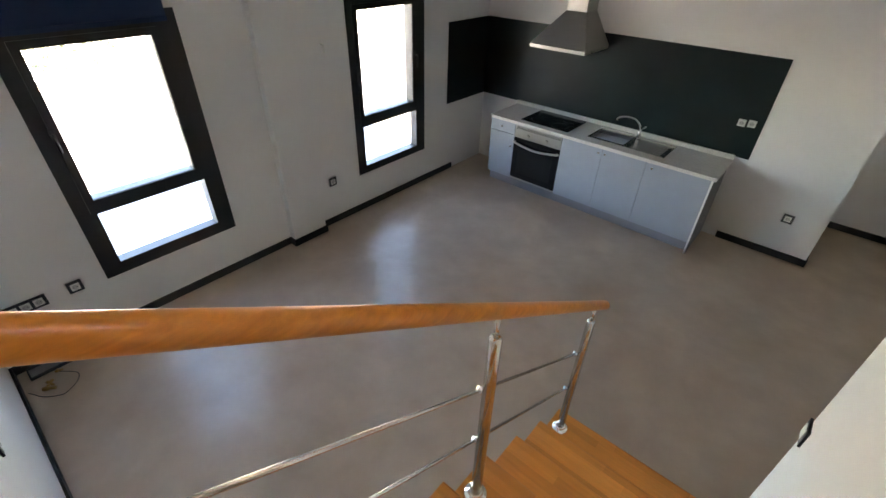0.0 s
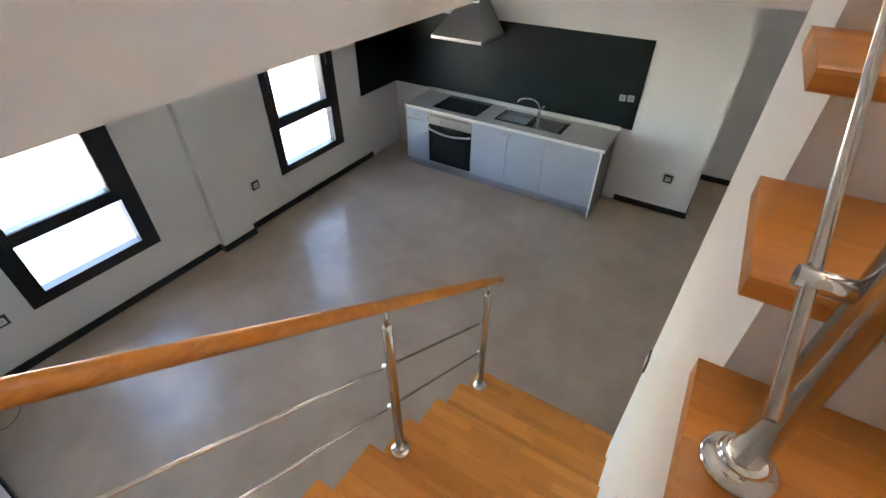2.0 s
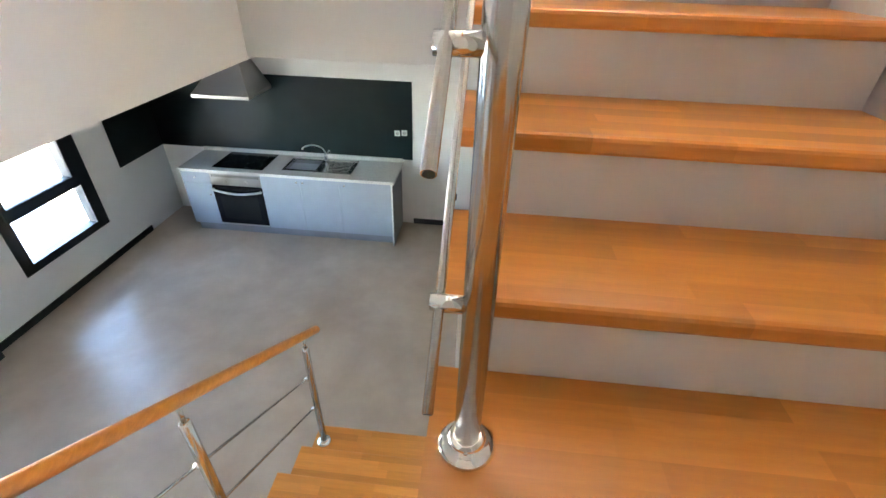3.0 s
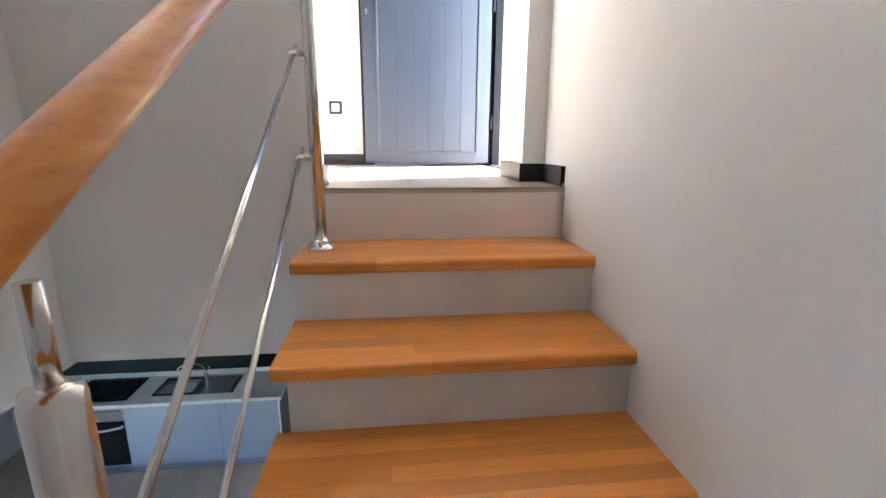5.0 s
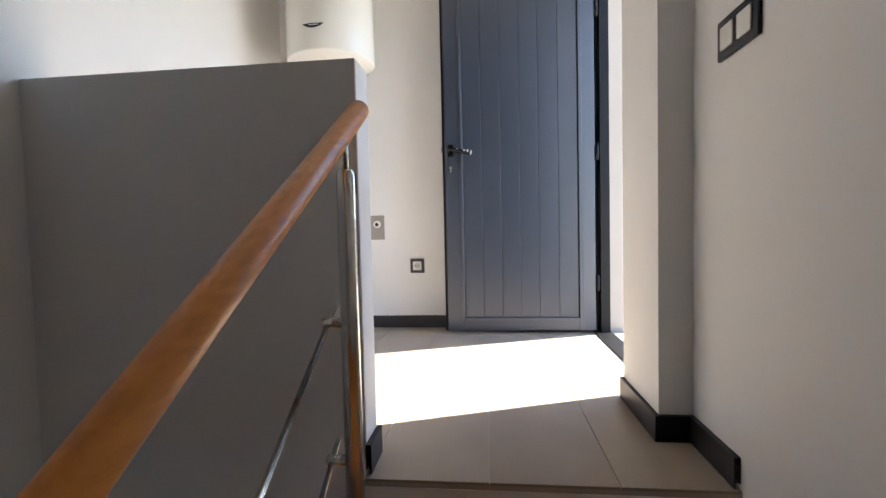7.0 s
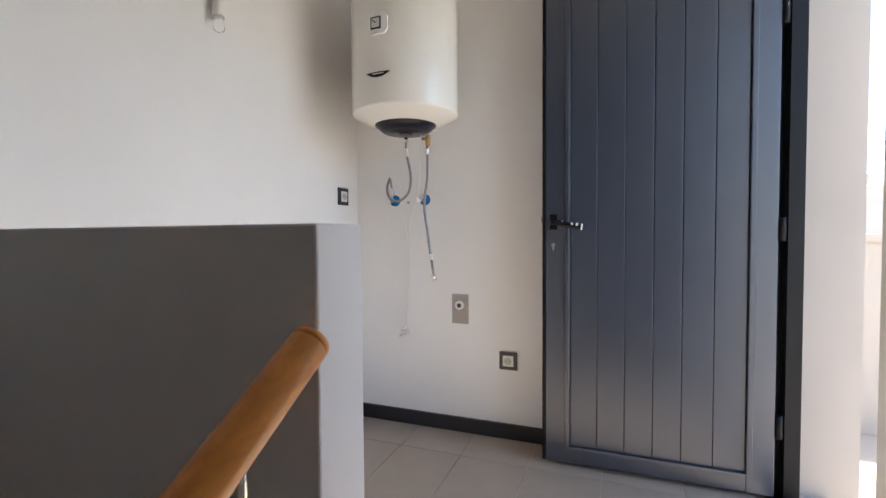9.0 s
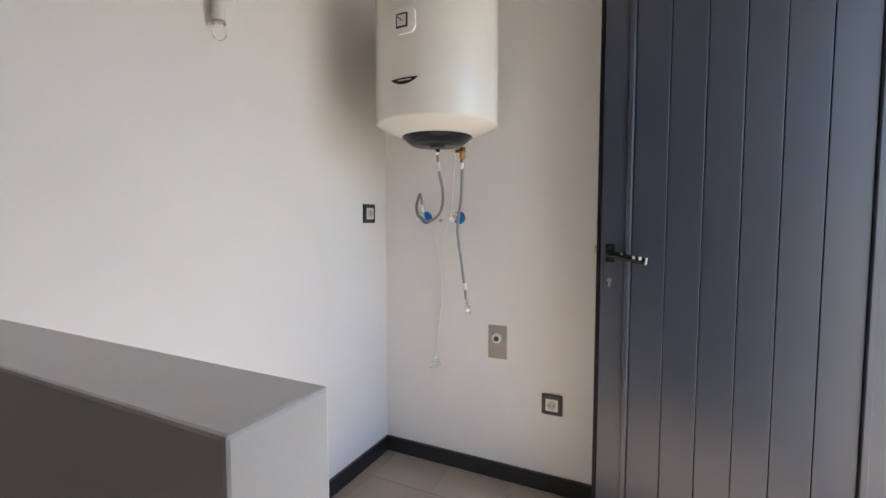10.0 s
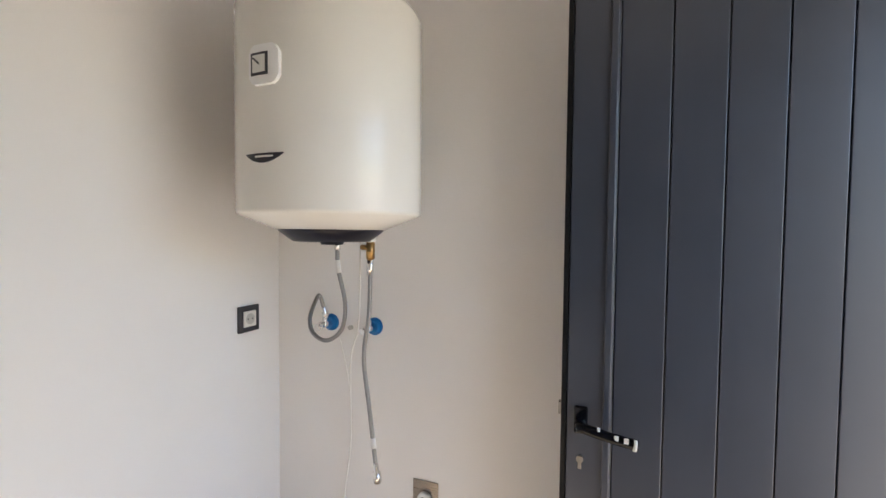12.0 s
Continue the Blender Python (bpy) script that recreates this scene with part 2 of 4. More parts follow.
# ---- the plan ----
RISE, GO = 0.19, 0.28
FLOOR_UP = 17 * RISE
SLAB = 2.593
CEIL = 5.77
XW = -2.70
YK = 5.28
XR = 2.165
XL = 0.345
SX = 1.255
YF = 3.785
XU = 0.275
PX = 2.07

# ---- structure ----
structure("floor_lower", FLOOR, "brown-grey mottled vinyl floor of the lower room with a soft sheen", (XW - 0.3, 3.3, -1.0, 6.6, -0.1, 0.0))


def wall_with_openings(name, label, x0, x1, y0, y1, z0, z1, holes):
    """A wall along y; each hole is (ya, yb, za, zb)."""
    bs, y = [], y0
    for ya, yb, za, zb in holes:
        bs += [(x0, x1, y, ya, z0, z1), (x0, x1, ya, yb, z0, za), (x0, x1, ya, yb, zb, z1)]
        y = yb
    bs.append((x0, x1, y, y1, z0, z1))
    return structure(name, WHITE, label, *[b for b in bs if b[5] - b[4] > 0.001])


W1 = (0.685, 1.685, 0.425, 2.13)
W2 = (3.10, 4.12, 0.415, 2.10)
wall_with_openings("wall_west", "white painted wall with two tall black-framed windows", XW - 0.20, XW, -0.2, YK + 0.15, 0, SLAB, [W1, W2])
structure("column_west", WHITE, "shallow white pier standing proud of the window wall", (XW, XW + 0.08, 2.175, 2.54, 0, SLAB))
structure("wall_kitchen", WHITE, "white painted wall behind the kitchen units", (XW, 1.25, YK, YK + 0.15, 0, SLAB))
structure("wall_corridor_side", WHITE, "white return wall at the corridor", (1.13, 1.25, YK + 0.15, 6.355, 0, SLAB))
structure("wall_corridor_end", WHITE, "white wall at the end of the corridor", (1.13, 3.3, 6.355, 6.5, 0, SLAB))
structure("wall_south", WHITE, "white painted back wall of the lower room", (XW, 0.30, -0.2, -0.05, 0, SLAB))
structure("wall_stair_back", WHITE, "white wall behind the turn of the stairs", (0.18, XR + 0.15, -0.95, -0.80, 0, CEIL))
structure("wall_stair_side", WHITE, "white return wall beside the turn of the stairs", (0.18, 0.30, -0.80, -0.2, 0, SLAB))
structure("wall_east_lower", WHITE, "white wall closing the lower room", (3.15, 3.3, 2.1, 6.34, 0, SLAB), (XR + 0.25, 3.15, 2.1, 2.22, 0, SLAB))
structure("wall_stairs", WHITE, "tall white painted wall along the stairs", (XR, XR + 0.25, -0.80, 2.28, 0, CEIL))
structure("ceiling_lower", WHITE, "white ceiling of the lower room", (XW - 0.28, XL - 0.12, -0.2, 6.5, SLAB, SLAB + 0.2),
          (XL - 0.12, 3.3, 2.17, 6.5, SLAB, SLAB + 0.2))
structure("wall_left_upper", WHITE, "white wall beside the stairwell and the upper landing", (XL - 0.12, XL, -0.80, 2.17, SLAB - 0.01, CEIL), (XU - 0.12, XU, 2.17, YF + 0.15, SLAB + 0.2, CEIL))
structure("parapet_wall", WHITE, "white half-height wall with square edges at the stairwell", (XL, 1.272, 2.06, 2.17, SLAB, 4.28), r=0.004)
structure("landing_edge", RISER, "white painted face of the upper landing above the last step", (1.272, XR, 2.03, 2.17, 2.85, FLOOR_UP - 0.02))
structure("floor_upper", GROUT, "grouted bed of the beige landing tiles", (XU, XR + 0.06, 2.17, YF, SLAB + 0.2, FLOOR_UP - 0.003), (1.272, XR, 2.032, 2.17, FLOOR_UP - 0.0195, FLOOR_UP - 0.003))
structure("wall_north_upper", WHITE, "white painted wall with the water heater", (XU, 2.225, YF, YF + 0.15, SLAB + 0.2, CEIL))
# doorway pier, lintel and reveal
structure("wall_door_pier", WHITE, "white pier beside the terrace door", (PX, 2.225, 2.28, 2.61, FLOOR_UP - 0.1, CEIL), (2.225, 2.42, 2.28, 2.66, FLOOR_UP - 0.1, CEIL))
structure("wall_door_lintel", WHITE, "white wall above the terrace door", (PX, 2.225, 2.61, YF, FLOOR_UP + 2.25, CEIL), (2.225, 2.42, 2.66, YF, FLOOR_UP + 2.25, CEIL))
structure("ceiling_upper", WHITE, "white ceiling over the stairs and landing", (XL - 0.12, XR + 0.25, -0.95, YF + 0.15, CEIL, CEIL + 0.12))
structure("spine_wall", WHITE, "white painted wall under the upper flight", (SX, SX + 0.1, 0.15, 0.60, 0, 1.84), (SX, SX + 0.1, 0.325, 0.60, 1.90, 2.04), (SX, SX + 0.1, 0.60, 0.61, 0, 2.04), (SX + 0.1, XR, 1.96, 2.06, 0, 2.85),
          *[(SX, SX + 0.1, a, b, 0, n * RISE - 0.04) for a, b, n in ((0.61, 0.895, 12), (0.895, 1.183, 13), (1.183, 1.466, 14), (1.466, 1.751, 15), (1.751, 2.03, 16))],
          (SX, SX + 0.1, 2.03, 2.06, 0, 2.85), (SX, 1.272, 2.03, 2.06, 2.85, 3.0))
STEPS_UP = [(0.59, 12), (0.875, 13), (1.163, 14), (1.446, 15), (1.731, 16)]
LOW = [(2.12 - GO * k, k + 1) for k in range(7)]
for i, (y, n) in enumerate(STEPS_UP):
    nxt = STEPS_UP[i + 1][0] if i < 4 else 2.01
    z = n * RISE - 0.04
    structure("stair_riser", RISER, "white painted riser of the upper flight", (SX + 0.1, XR, y + 0.02, nxt + 0.018, z - RISE - 0.1, z))
for y, n in LOW:
    z = n * RISE - 0.04
    structure("stair_riser", RISER, "white painted riser of the lower flight", (0.34, SX - 0.002, y - GO - 0.018, y - 0.02, max(0, z - 0.35), z))

# ---- skirtings ----
H = 0.07
structure("baseboard_west", BASEB, "black skirting along the window wall", (XW, XW + 0.014, -0.036, 2.161, 0, H), (XW, XW + 0.094, 2.161, 2.175, 0, H),
          (XW + 0.08, XW + 0.094, 2.175, 2.54, 0, H), (XW, XW + 0.094, 2.54, 2.554, 0, H), (XW, XW + 0.014, 2.554, 4.64, 0, H))
structure("baseboard_south", BASEB, "black skirting along the back wall", (XW, 0.30, -0.05, -0.036, 0, H))
structure("baseboard_kitchen", BASEB, "short black skirting beside the kitchen units", (0.46, 1.264, YK - 0.014, YK, 0, H))
structure("baseboard_corridor", BASEB, "black skirting in the corridor", (1.264, 3.15, 6.341, 6.355, 0, H), (1.25, 1.264, YK, 6.341, 0, H))
structure("baseboard_landing", BASEB, "black skirting on the upper landing", (XU, 1.40, YF - 0.014, YF, FLOOR_UP, FLOOR_UP + 0.075),
          (XU, XU + 0.014, 2.17, YF - 0.014, FLOOR_UP, FLOOR_UP + 0.075))
FU = FLOOR_UP
structure("baseboard_pier", BASEB, "black skirting round the door pier with an open cut end", (XR - 0.014, XR, 2.07, 2.266, FU, FU + 0.075),
          (XR - 0.015, XR - 0.0125, 2.04, 2.07, FU, FU + 0.075), (XR - 0.002, XR, 2.04, 2.07, FU + 0.012, FU + 0.075), (XR - 0.0125, XR - 0.002, 2.04, 2.07, FU + 0.073, FU + 0.075),
          (XR - 0.0125, XR - 0.009, 2.04, 2.07, FU + 0.058, FU + 0.060), (XR - 0.006, XR - 0.002, 2.04, 2.07, FU + 0.045, FU + 0.047), (XR - 0.0125, XR - 0.007, 2.04, 2.07, FU + 0.014, FU + 0.016),
          (PX - 0.014, XR, 2.266, 2.28, FLOOR_UP, FLOOR_UP + 0.075), (PX - 0.014, PX, 2.28, 2.61, FLOOR_UP, FLOOR_UP + 0.075))
structure("baseboard_parapet", BASEB, "black skirting end at the half-height wall, its cut end hollow", (1.272, 1.286, 2.08, 2.17, FU, FU + 0.075),
          (1.2845, 1.287, 2.05, 2.08, FU, FU + 0.075), (1.272, 1.274, 2.05, 2.08, FU + 0.012, FU + 0.075), (1.274, 1.2845, 2.05, 2.08, FU + 0.073, FU + 0.075),
          (1.281, 1.2845, 2.05, 2.08, FU + 0.058, FU + 0.060), (1.274, 1.278, 2.05, 2.08, FU + 0.045, FU + 0.047), (1.279, 1.2845, 2.05, 2.08, FU + 0.014, FU + 0.016))


# ---- stairs ----
def tread(poly, n, label="varnished beech stair tread with a rounded nosing"):
    """poly: the outline from above, in metres."""
    cx = sum(p[0] for p in poly) / len(poly)
    cy = sum(p[1] for p in poly) / len(poly)
    bm = bmesh.new()
    prism(bm, [(a - cx, b - cy) for a, b in poly], -0.04, 0)
    bmesh.ops.bevel(bm, geom=bm.edges[:], offset=0.009, segments=3, profile=0.5, affect="EDGES")
    o = part("stair_tread", bm, TREAD)
    o.location = (cx, cy, n * RISE)
    return tagged(o, label, "stair tread", "treads of the staircase")


def rect(x0, x1, y0, y1):
    return [(x0, y0), (x1, y0), (x1, y1), (x0, y1)]


STAVES = []


def stave_tread(x0, x1, y0, y1, n, nose_front):
    """A straight tread glued up from staves; its nosing is at y0 when nose_front, else at y1."""
    root = thing("stair_tread", ((x0 + x1) / 2, (y0 + y1) / 2, n * RISE - 0.04), "varnished beech stair tread glued up from staves, rounded nosing", "stair tread", "treads of the staircase")
    STAVES.append((root, x0, x1, y0, y1, n, nose_front))


for y, n in LOW:
    stave_tread(0.305, SX - 0.002, y - GO - 0.015, y, n, False)
tread([(0.31, 0.15), (0.31, -0.76), (SX - 0.002, 0.15)], 8, "varnished beech winder tread at the turn of the stairs")
tread([(0.31, -0.78), (SX - 0.002, -0.78), (SX - 0.002, 0.14)], 9, "varnished beech winder tread at the turn of the stairs")
tread(rect(SX, XR, -0.78, 0.325), 10, "wide varnished beech tread at the turn of the stairs")
stave_tread(SX - 0.035, XR, 0.31, 0.605, 11, True)
for i, (y, n) in enumerate(STEPS_UP):
    stave_tread(SX - 0.035, XR, y, (STEPS_UP[i + 1][0] if i < 4 else 2.01) + 0.02, n, True)
structure("turn_mass", RISER, "white painted mass under the turn of the stairs", (0.32, SX - 0.002, -0.78, 0.13, 0, 1.47), (SX, XR, -0.78, 0.30, 0, 1.85), (SX + 0.1, XR, 0.30, 0.61, 1.5, 2.04))
structure("turn_mass_winder", RISER, "white riser under the winder treads", (0.80, SX - 0.002, -0.78, -0.2, 1.47, 1.66))


# ---- balustrades ----
def post(x, y, z, top, clamps, cx, pin=0.045):
    """A steel newel with a flange at its foot, a pin under the handrail and clamps that hold the rods."""
    root = thing("railing_post", (x, y, z), "polished steel railing post with a round foot flange", "railing post", "posts of the stair railing")
    bm = bmesh.new()
    lathe(bm, x, y, [(0.0205, z + 0.02), (0.0205, top - 0.012), (0.018, top - 0.004), (0.010, top)], 24)
    a = part("shaft", bm, STEEL)
    bm = bmesh.new()
    lathe(bm, x, y, [(0.046, z), (0.047, z + 0.003), (0.0465, z + 0.006), (0.043, z + 0.011), (0.036, z + 0.016), (0.030, z + 0.0175), (0.0295, z + 0.024), (0.027, z + 0.030), (0.0212, z + 0.031)], 40)
    tube(bm, [(x, y - 0.0275, z + 0.022), (x, y - 0.031, z + 0.022)], 0.004, 8)
    b = part("foot_flange", bm, CHROME)
    bm = bmesh.new()
    tube(bm, [(x, y, top - 0.002), (x, y, top + pin + 0.02)], 0.008, 10)
    c = part("pin", bm, STEEL)
    parts = [a, b, c]
    for zc in clamps:
        bm = bmesh.new()
        tube(bm, [(x + (cx - x) * 0.3, y, zc), (cx - 0.012, y, zc)], 0.0115, 16)
        d = part("rod_clamp", bm, CHROME)
        parts.append(d)
    return under(root, *parts)


def bar(name, pts, r, mat, label, cat, group="", n=18, hole=False):
    bm = bmesh.new()
    tube(bm, pts, r, n)
    o = part(name, bm, mat)
    if len(pts) > 2:
        o.data.shade_smooth()
    return tagged(o, label, cat, group)


LX, RODX = 0.37, 0.340
SL = RISE / GO
for y, n in ((2.0, 1), (1.12, 4), (-0.22, 8)):
    up = max(n * RISE, 0.19 + (2.0 - y) * (0.57 / 0.88))
    post(LX, y, n * RISE, up + 0.882, (up + 0.34, up + 0.62), RODX, 0.055)


def lower_line(y, dz):
    return 0.19 + (2.0 - y) * (0.57 / 0.88) + dz




def handrail(label, p, q):
    """A round wooden rail from p to q with softly rounded ends."""
    p, q = Vector(p), Vector(q)
    root = thing("handrail", tuple(p), label, "handrail", "handrails of the staircase")
    d = (q - p).normalized()
    bm = bmesh.new()
    tube(bm, [p + d * 0.012, q - d * 0.012], 0.024, 28, False)
    obs = [part("rail", bm, RAIL)]
    for e, w in ((p, d), (q, -d)):
        bm = bmesh.new()
        tube(bm, [e + w * 0.012, e + w * 0.005, e + w * 0.0015, e], [0.024, 0.0236, 0.0222, 0.0195], 28)
        obs.append(part("rounded_end", bm, RAIL))
    return under(root, *obs)


handrail("round varnished beech handrail over the lower flight", (0.362, 2.19, 1.035), (0.362, -0.32, 2.679))
for dz in (0.34, 0.62):
    bar("railing_rod", [(RODX, 2.0, lower_line(2.0, dz)), (RODX, -0.24, lower_line(-0.24, dz))], 0.006, STEEL, "thin steel rod of the lower stair railing", "railing rod", "rods of the lower railing")

UX, URX = 1.286, 1.236
post(UX, 0.735, 12 * RISE, 12 * RISE + 0.94, (12 * RISE + 0.298, 12 * RISE + 0.600), URX, 0.055)
post(UX, 1.915, 16 * RISE, 16 * RISE + 0.945, (16 * RISE + 0.298, 16 * RISE + 0.608), URX, 0.055)


def upper_line(y, dz):
    return 12 * RISE + (y - 0.735) * (0.76 / 1.18) + dz


handrail("round varnished beech handrail over the upper flight", (UX + 0.006, 0.62, 3.283), (UX + 0.004, 2.026, 4.142))
for dz, y0 in ((0.298, 0.622), (0.606, 0.613)):
    rod = bar("railing_rod", [(URX, y0, upper_line(y0, dz)), (URX, 1.96, upper_line(1.96, dz))], 0.0066, STEEL, "thin steel rod of the upper railing, free at its lower end", "railing rod", "rods of the upper railing")
    # Dark disc on the closed tip stands for shade inside a hollow rod.
    bm = bmesh.new()
    tube(bm, [(URX, y0 + 0.001, upper_line(y0 + 0.001, dz)), (URX, y0 - 0.0006, upper_line(y0 - 0.0006, dz))], 0.0052, 14)
    part("dark_end_disc", bm, DARK, rod)


# ---- windows ----
def window(name, label, y0, y1, z0, z1, gy0, gy1, ly0, ly1, gz0, gm0, gm1, gz1, knob_y):
    x0, x1 = XW - 0.09, XW + 0.006
    root = thing(name, (XW, (y0 + y1) / 2, z0), label, "window")
    root["kind"] = "structure"
    fr = boxes("window_frame", BLACKFRAME, None, (x0, x1, y0, gy0, gm1, z1), (x0, x1, gy1, y1, gm1, z1), (x0, x1, y0, y1, z0, gz0),
               (x0, x1, y0, y1, gm0, gm1), (x0, x1, gy0, gy1, gz1, z1), (x0, x1, y0, ly0, gz0, gm0), (x0, x1, ly1, y1, gz0, gm0))
    sa = boxes("sash", BLACKFRAME, None, (x1, x1 + 0.012, gy0 - 0.05, gy0 - 0.004, gm0 + 0.02, gz1 + 0.05), (x1, x1 + 0.012, gy1 + 0.004, gy1 + 0.05, gm0 + 0.02, gz1 + 0.05),
               (x1, x1 + 0.012, gy0 - 0.004, gy1 + 0.004, gm0 + 0.02, gm1 - 0.004), (x1, x1 + 0.012, gy0 - 0.004, gy1 + 0.004, gz1 + 0.004, gz1 + 0.05))
    p = []
    for ya, yb, a, b in ((ly0, ly1, gz0, gm0), (gy0, gy1, gm1, gz1)):
        g = boxes("pane", GLASS, None, (XW - 0.06, XW - 0.052, ya - 0.005, yb + 0.005, a - 0.005, b + 0.005))
        g.visible_shadow = False
        p.append(g)
    bm = bmesh.new()
    zc = (gm1 + gz1) / 2
    rbox(bm, x1 + 0.012, x1 + 0.022, knob_y - 0.014, knob_y + 0.014, zc - 0.035, zc + 0.035, 0.004)
    tube(bm, spline([(x1 + 0.02, knob_y, zc), (x1 + 0.045, knob_y, zc), (x1 + 0.05, knob_y, zc - 0.03), (x1 + 0.048, knob_y, zc - 0.11)], 5), 0.008, 10)
    h = part("window_handle", bm, BLACKFRAME)
    sl = boxes("window_sill", PALEPAVE, None, (XW - 0.23, x0, y0, y1, z0, z0 + 0.02))
    return under(root, fr, sa, h, sl, *p)


window("window_1", "tall black aluminium window over a short fixed pane, in a white wall", *W1, 0.82, 1.50, 0.805, 1.55, 0.522, 0.93, 1.037, 1.982, 0.775)
window("window_2", "tall black aluminium window over a short fixed pane near the kitchen", *W2, 3.225, 3.92, 3.205, 3.985, 0.495, 0.92, 1.038, 1.99, 3.965)
root = thing("roller_blind", (XW + 0.05, 1.15, 2.06), "navy blue fabric roller blind, rolled down over the window's top", "blind")
bm = bmesh.new()
tube(bm, [(XW + 0.06, 0.61, 2.50), (XW + 0.06, 1.63, 2.50)], 0.032, 18)
r1 = part("roll", bm, BLINDM)
under(root, r1, boxes("fabric", BLINDM, None, (XW + 0.028, XW + 0.032, 0.62, 1.62, 2.09, 2.50)), boxes("bottom_bar", BLINDM, None, (XW + 0.02, XW + 0.04, 0.62, 1.62, 2.06, 2.09), r=0.004))

# ---- kitchen ----
structure("splash_panel", PANEL, "dark matt green-black splash panel on the kitchen wall", (XW + 0.008, 0.455, YK - 0.008, YK, 0.87, 1.77), (XW, XW + 0.008, 4.525, YK, 0.87, 1.77))
CT, CF = 0.84, 4.72


def knob(x, z, y=CF - 0.018):
    bm = bmesh.new()
    tube(bm, [(x, y, z), (x, y - 0.012, z), (x, y - 0.014, z), (x, y - 0.022, z), (x, y - 0.026, z)], [0.005, 0.005, 0.012, 0.013, 0.009], 14)
    return part("knob", bm, CHROME)


def cabinet(x0, x1, doors, label):
    root = thing("kitchen_cabinet", ((x0 + x1) / 2, 5.0, 0), label, "kitchen cabinet", "kitchen base cabinets")
    obs = [boxes("body", CABINET, None, (x0, x1, CF, YK - 0.01, 0.12, 0.805)), boxes("plinth", PLINTH, None, (x0, x1, CF + 0.05, CF + 0.07, 0, 0.12))]
    for a, b, c, d, kx, kz, nm in doors:
        o = boxes(nm, CABINET, None, (a + 0.0015, b - 0.0015, CF - 0.018, CF - 0.001, c, d), r=0.0015)
        k = knob(kx, kz)
        k.parent = o
        obs.append(o)
    return under(root, *obs)


cabinet(-2.14, -1.80, [(-2.14, -1.80, 0.67, 0.80, -1.97, 0.74, "drawer"), (-2.14, -1.80, 0.13, 0.665, -1.83, 0.53, "door")], "grey-blue laminate base cabinet with a drawer, beside the oven")
cabinet(-1.20, -0.74, [(-1.20, -0.74, 0.13, 0.80, -0.77, 0.76, "door")], "grey-blue laminate base cabinet with one door, beside the oven")
cabinet(-0.74, -0.29, [(-0.74, -0.29, 0.13, 0.80, -0.70, 0.76, "door")], "grey-blue laminate base cabinet with one door, under the sink")
cabinet(-0.29, 0.30, [(-0.29, 0.30, 0.13, 0.80, -0.22, 0.76, "door")], "grey-blue laminate base cabinet with one wide door")
tagged(boxes("front_edge_strip", WHITEPL, None, (0.300, 0.318, CF - 0.0205, CF - 0.0185, 0, 0.805)), "thin white edging strip of the kitchen end panel", "edging strip")
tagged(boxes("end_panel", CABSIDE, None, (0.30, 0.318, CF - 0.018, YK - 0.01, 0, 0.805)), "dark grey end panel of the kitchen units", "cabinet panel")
# oven
root = thing("oven", (-1.5, 5.0, 0.12), "built-in stainless steel oven with a black glass door", "oven")
ob_body = boxes("body", DARK, None, (-1.80, -1.20, CF, YK - 0.02, 0.12, 0.80))
ob_fascia = boxes("control_panel", BRUSHED, None, (-1.797, -1.203, CF - 0.02, CF - 0.001, 0.655, 0.80), r=0.002)
ob_door = boxes("door", BLACKGLASS, None, (-1.797, -1.203, CF - 0.024, CF - 0.001, 0.155, 0.645), r=0.003)
trim = boxes("door_trim", BRUSHED, None, (-1.797, -1.203, CF - 0.026, CF - 0.001, 0.135, 0.152), r=0.002)
bm = bmesh.new()
tube(bm, spline([(-1.775, CF - 0.02, 0.60), (-1.77, CF - 0.05, 0.598), (-1.5, CF - 0.058, 0.565), (-1.23, CF - 0.05, 0.598), (-1.225, CF - 0.02, 0.60)], 6), 0.012, 10)
hd = part("handle", bm, BRUSHED)
win = boxes("oven_window", plain_mat("oven_window_glass", (0.004, 0.004, 0.005), 0.06), None, (-1.73, -1.27, CF - 0.027, CF - 0.0245, 0.22, 0.52), r=0.001)
hd.parent = win.parent = ob_door
kn = []
for kx in (-1.62, -1.38):
    bm = bmesh.new()
    tube(bm, [(kx, CF - 0.02, 0.70), (kx, CF - 0.03, 0.70), (kx, CF - 0.032, 0.70), (kx, CF - 0.045, 0.70)], [0.022, 0.022, 0.017, 0.016], 18)
    kn.append(part("knob", bm, BRUSHED))
gr = boxes("vent_slats", DARK, None, *[(-1.77 + i * 0.02, -1.762 + i * 0.02, CF - 0.0215, CF - 0.0195, 0.755, 0.785) for i in range(28)])
under(root, ob_body, ob_fascia, ob_door, trim, gr, *kn, boxes("plinth", PLINTH, None, (-1.80, -1.20, CF + 0.05, CF + 0.07, 0, 0.12)))
# worktop with a hole for the sink
root = thing("worktop", (-0.9, 5.0, 0.81), "pale grey laminate worktop with a low upstand along the wall", "worktop")
WX0, WX1, WY0 = -2.15, 0.34, CF - 0.035
SKX0, SKX1, SKY0, SKY1 = -0.98, -0.175, 4.815, 5.205
under(root, boxes("slab", WORKTOP, None, (WX0, SKX0 + 0.02, WY0, YK, CT - 0.034, CT), (SKX1 - 0.02, WX1, WY0, YK, CT - 0.034, CT),
                  (SKX0 + 0.02, SKX1 - 0.02, WY0, SKY0 + 0.02, CT - 0.034, CT), (SKX0 + 0.02, SKX1 - 0.02, SKY1 - 0.02, YK, CT - 0.034, CT)),
      boxes("upstand", WORKTOP, None, (WX0, WX1, YK - 0.03, YK - 0.009, CT, CT + 0.045), r=0.003))
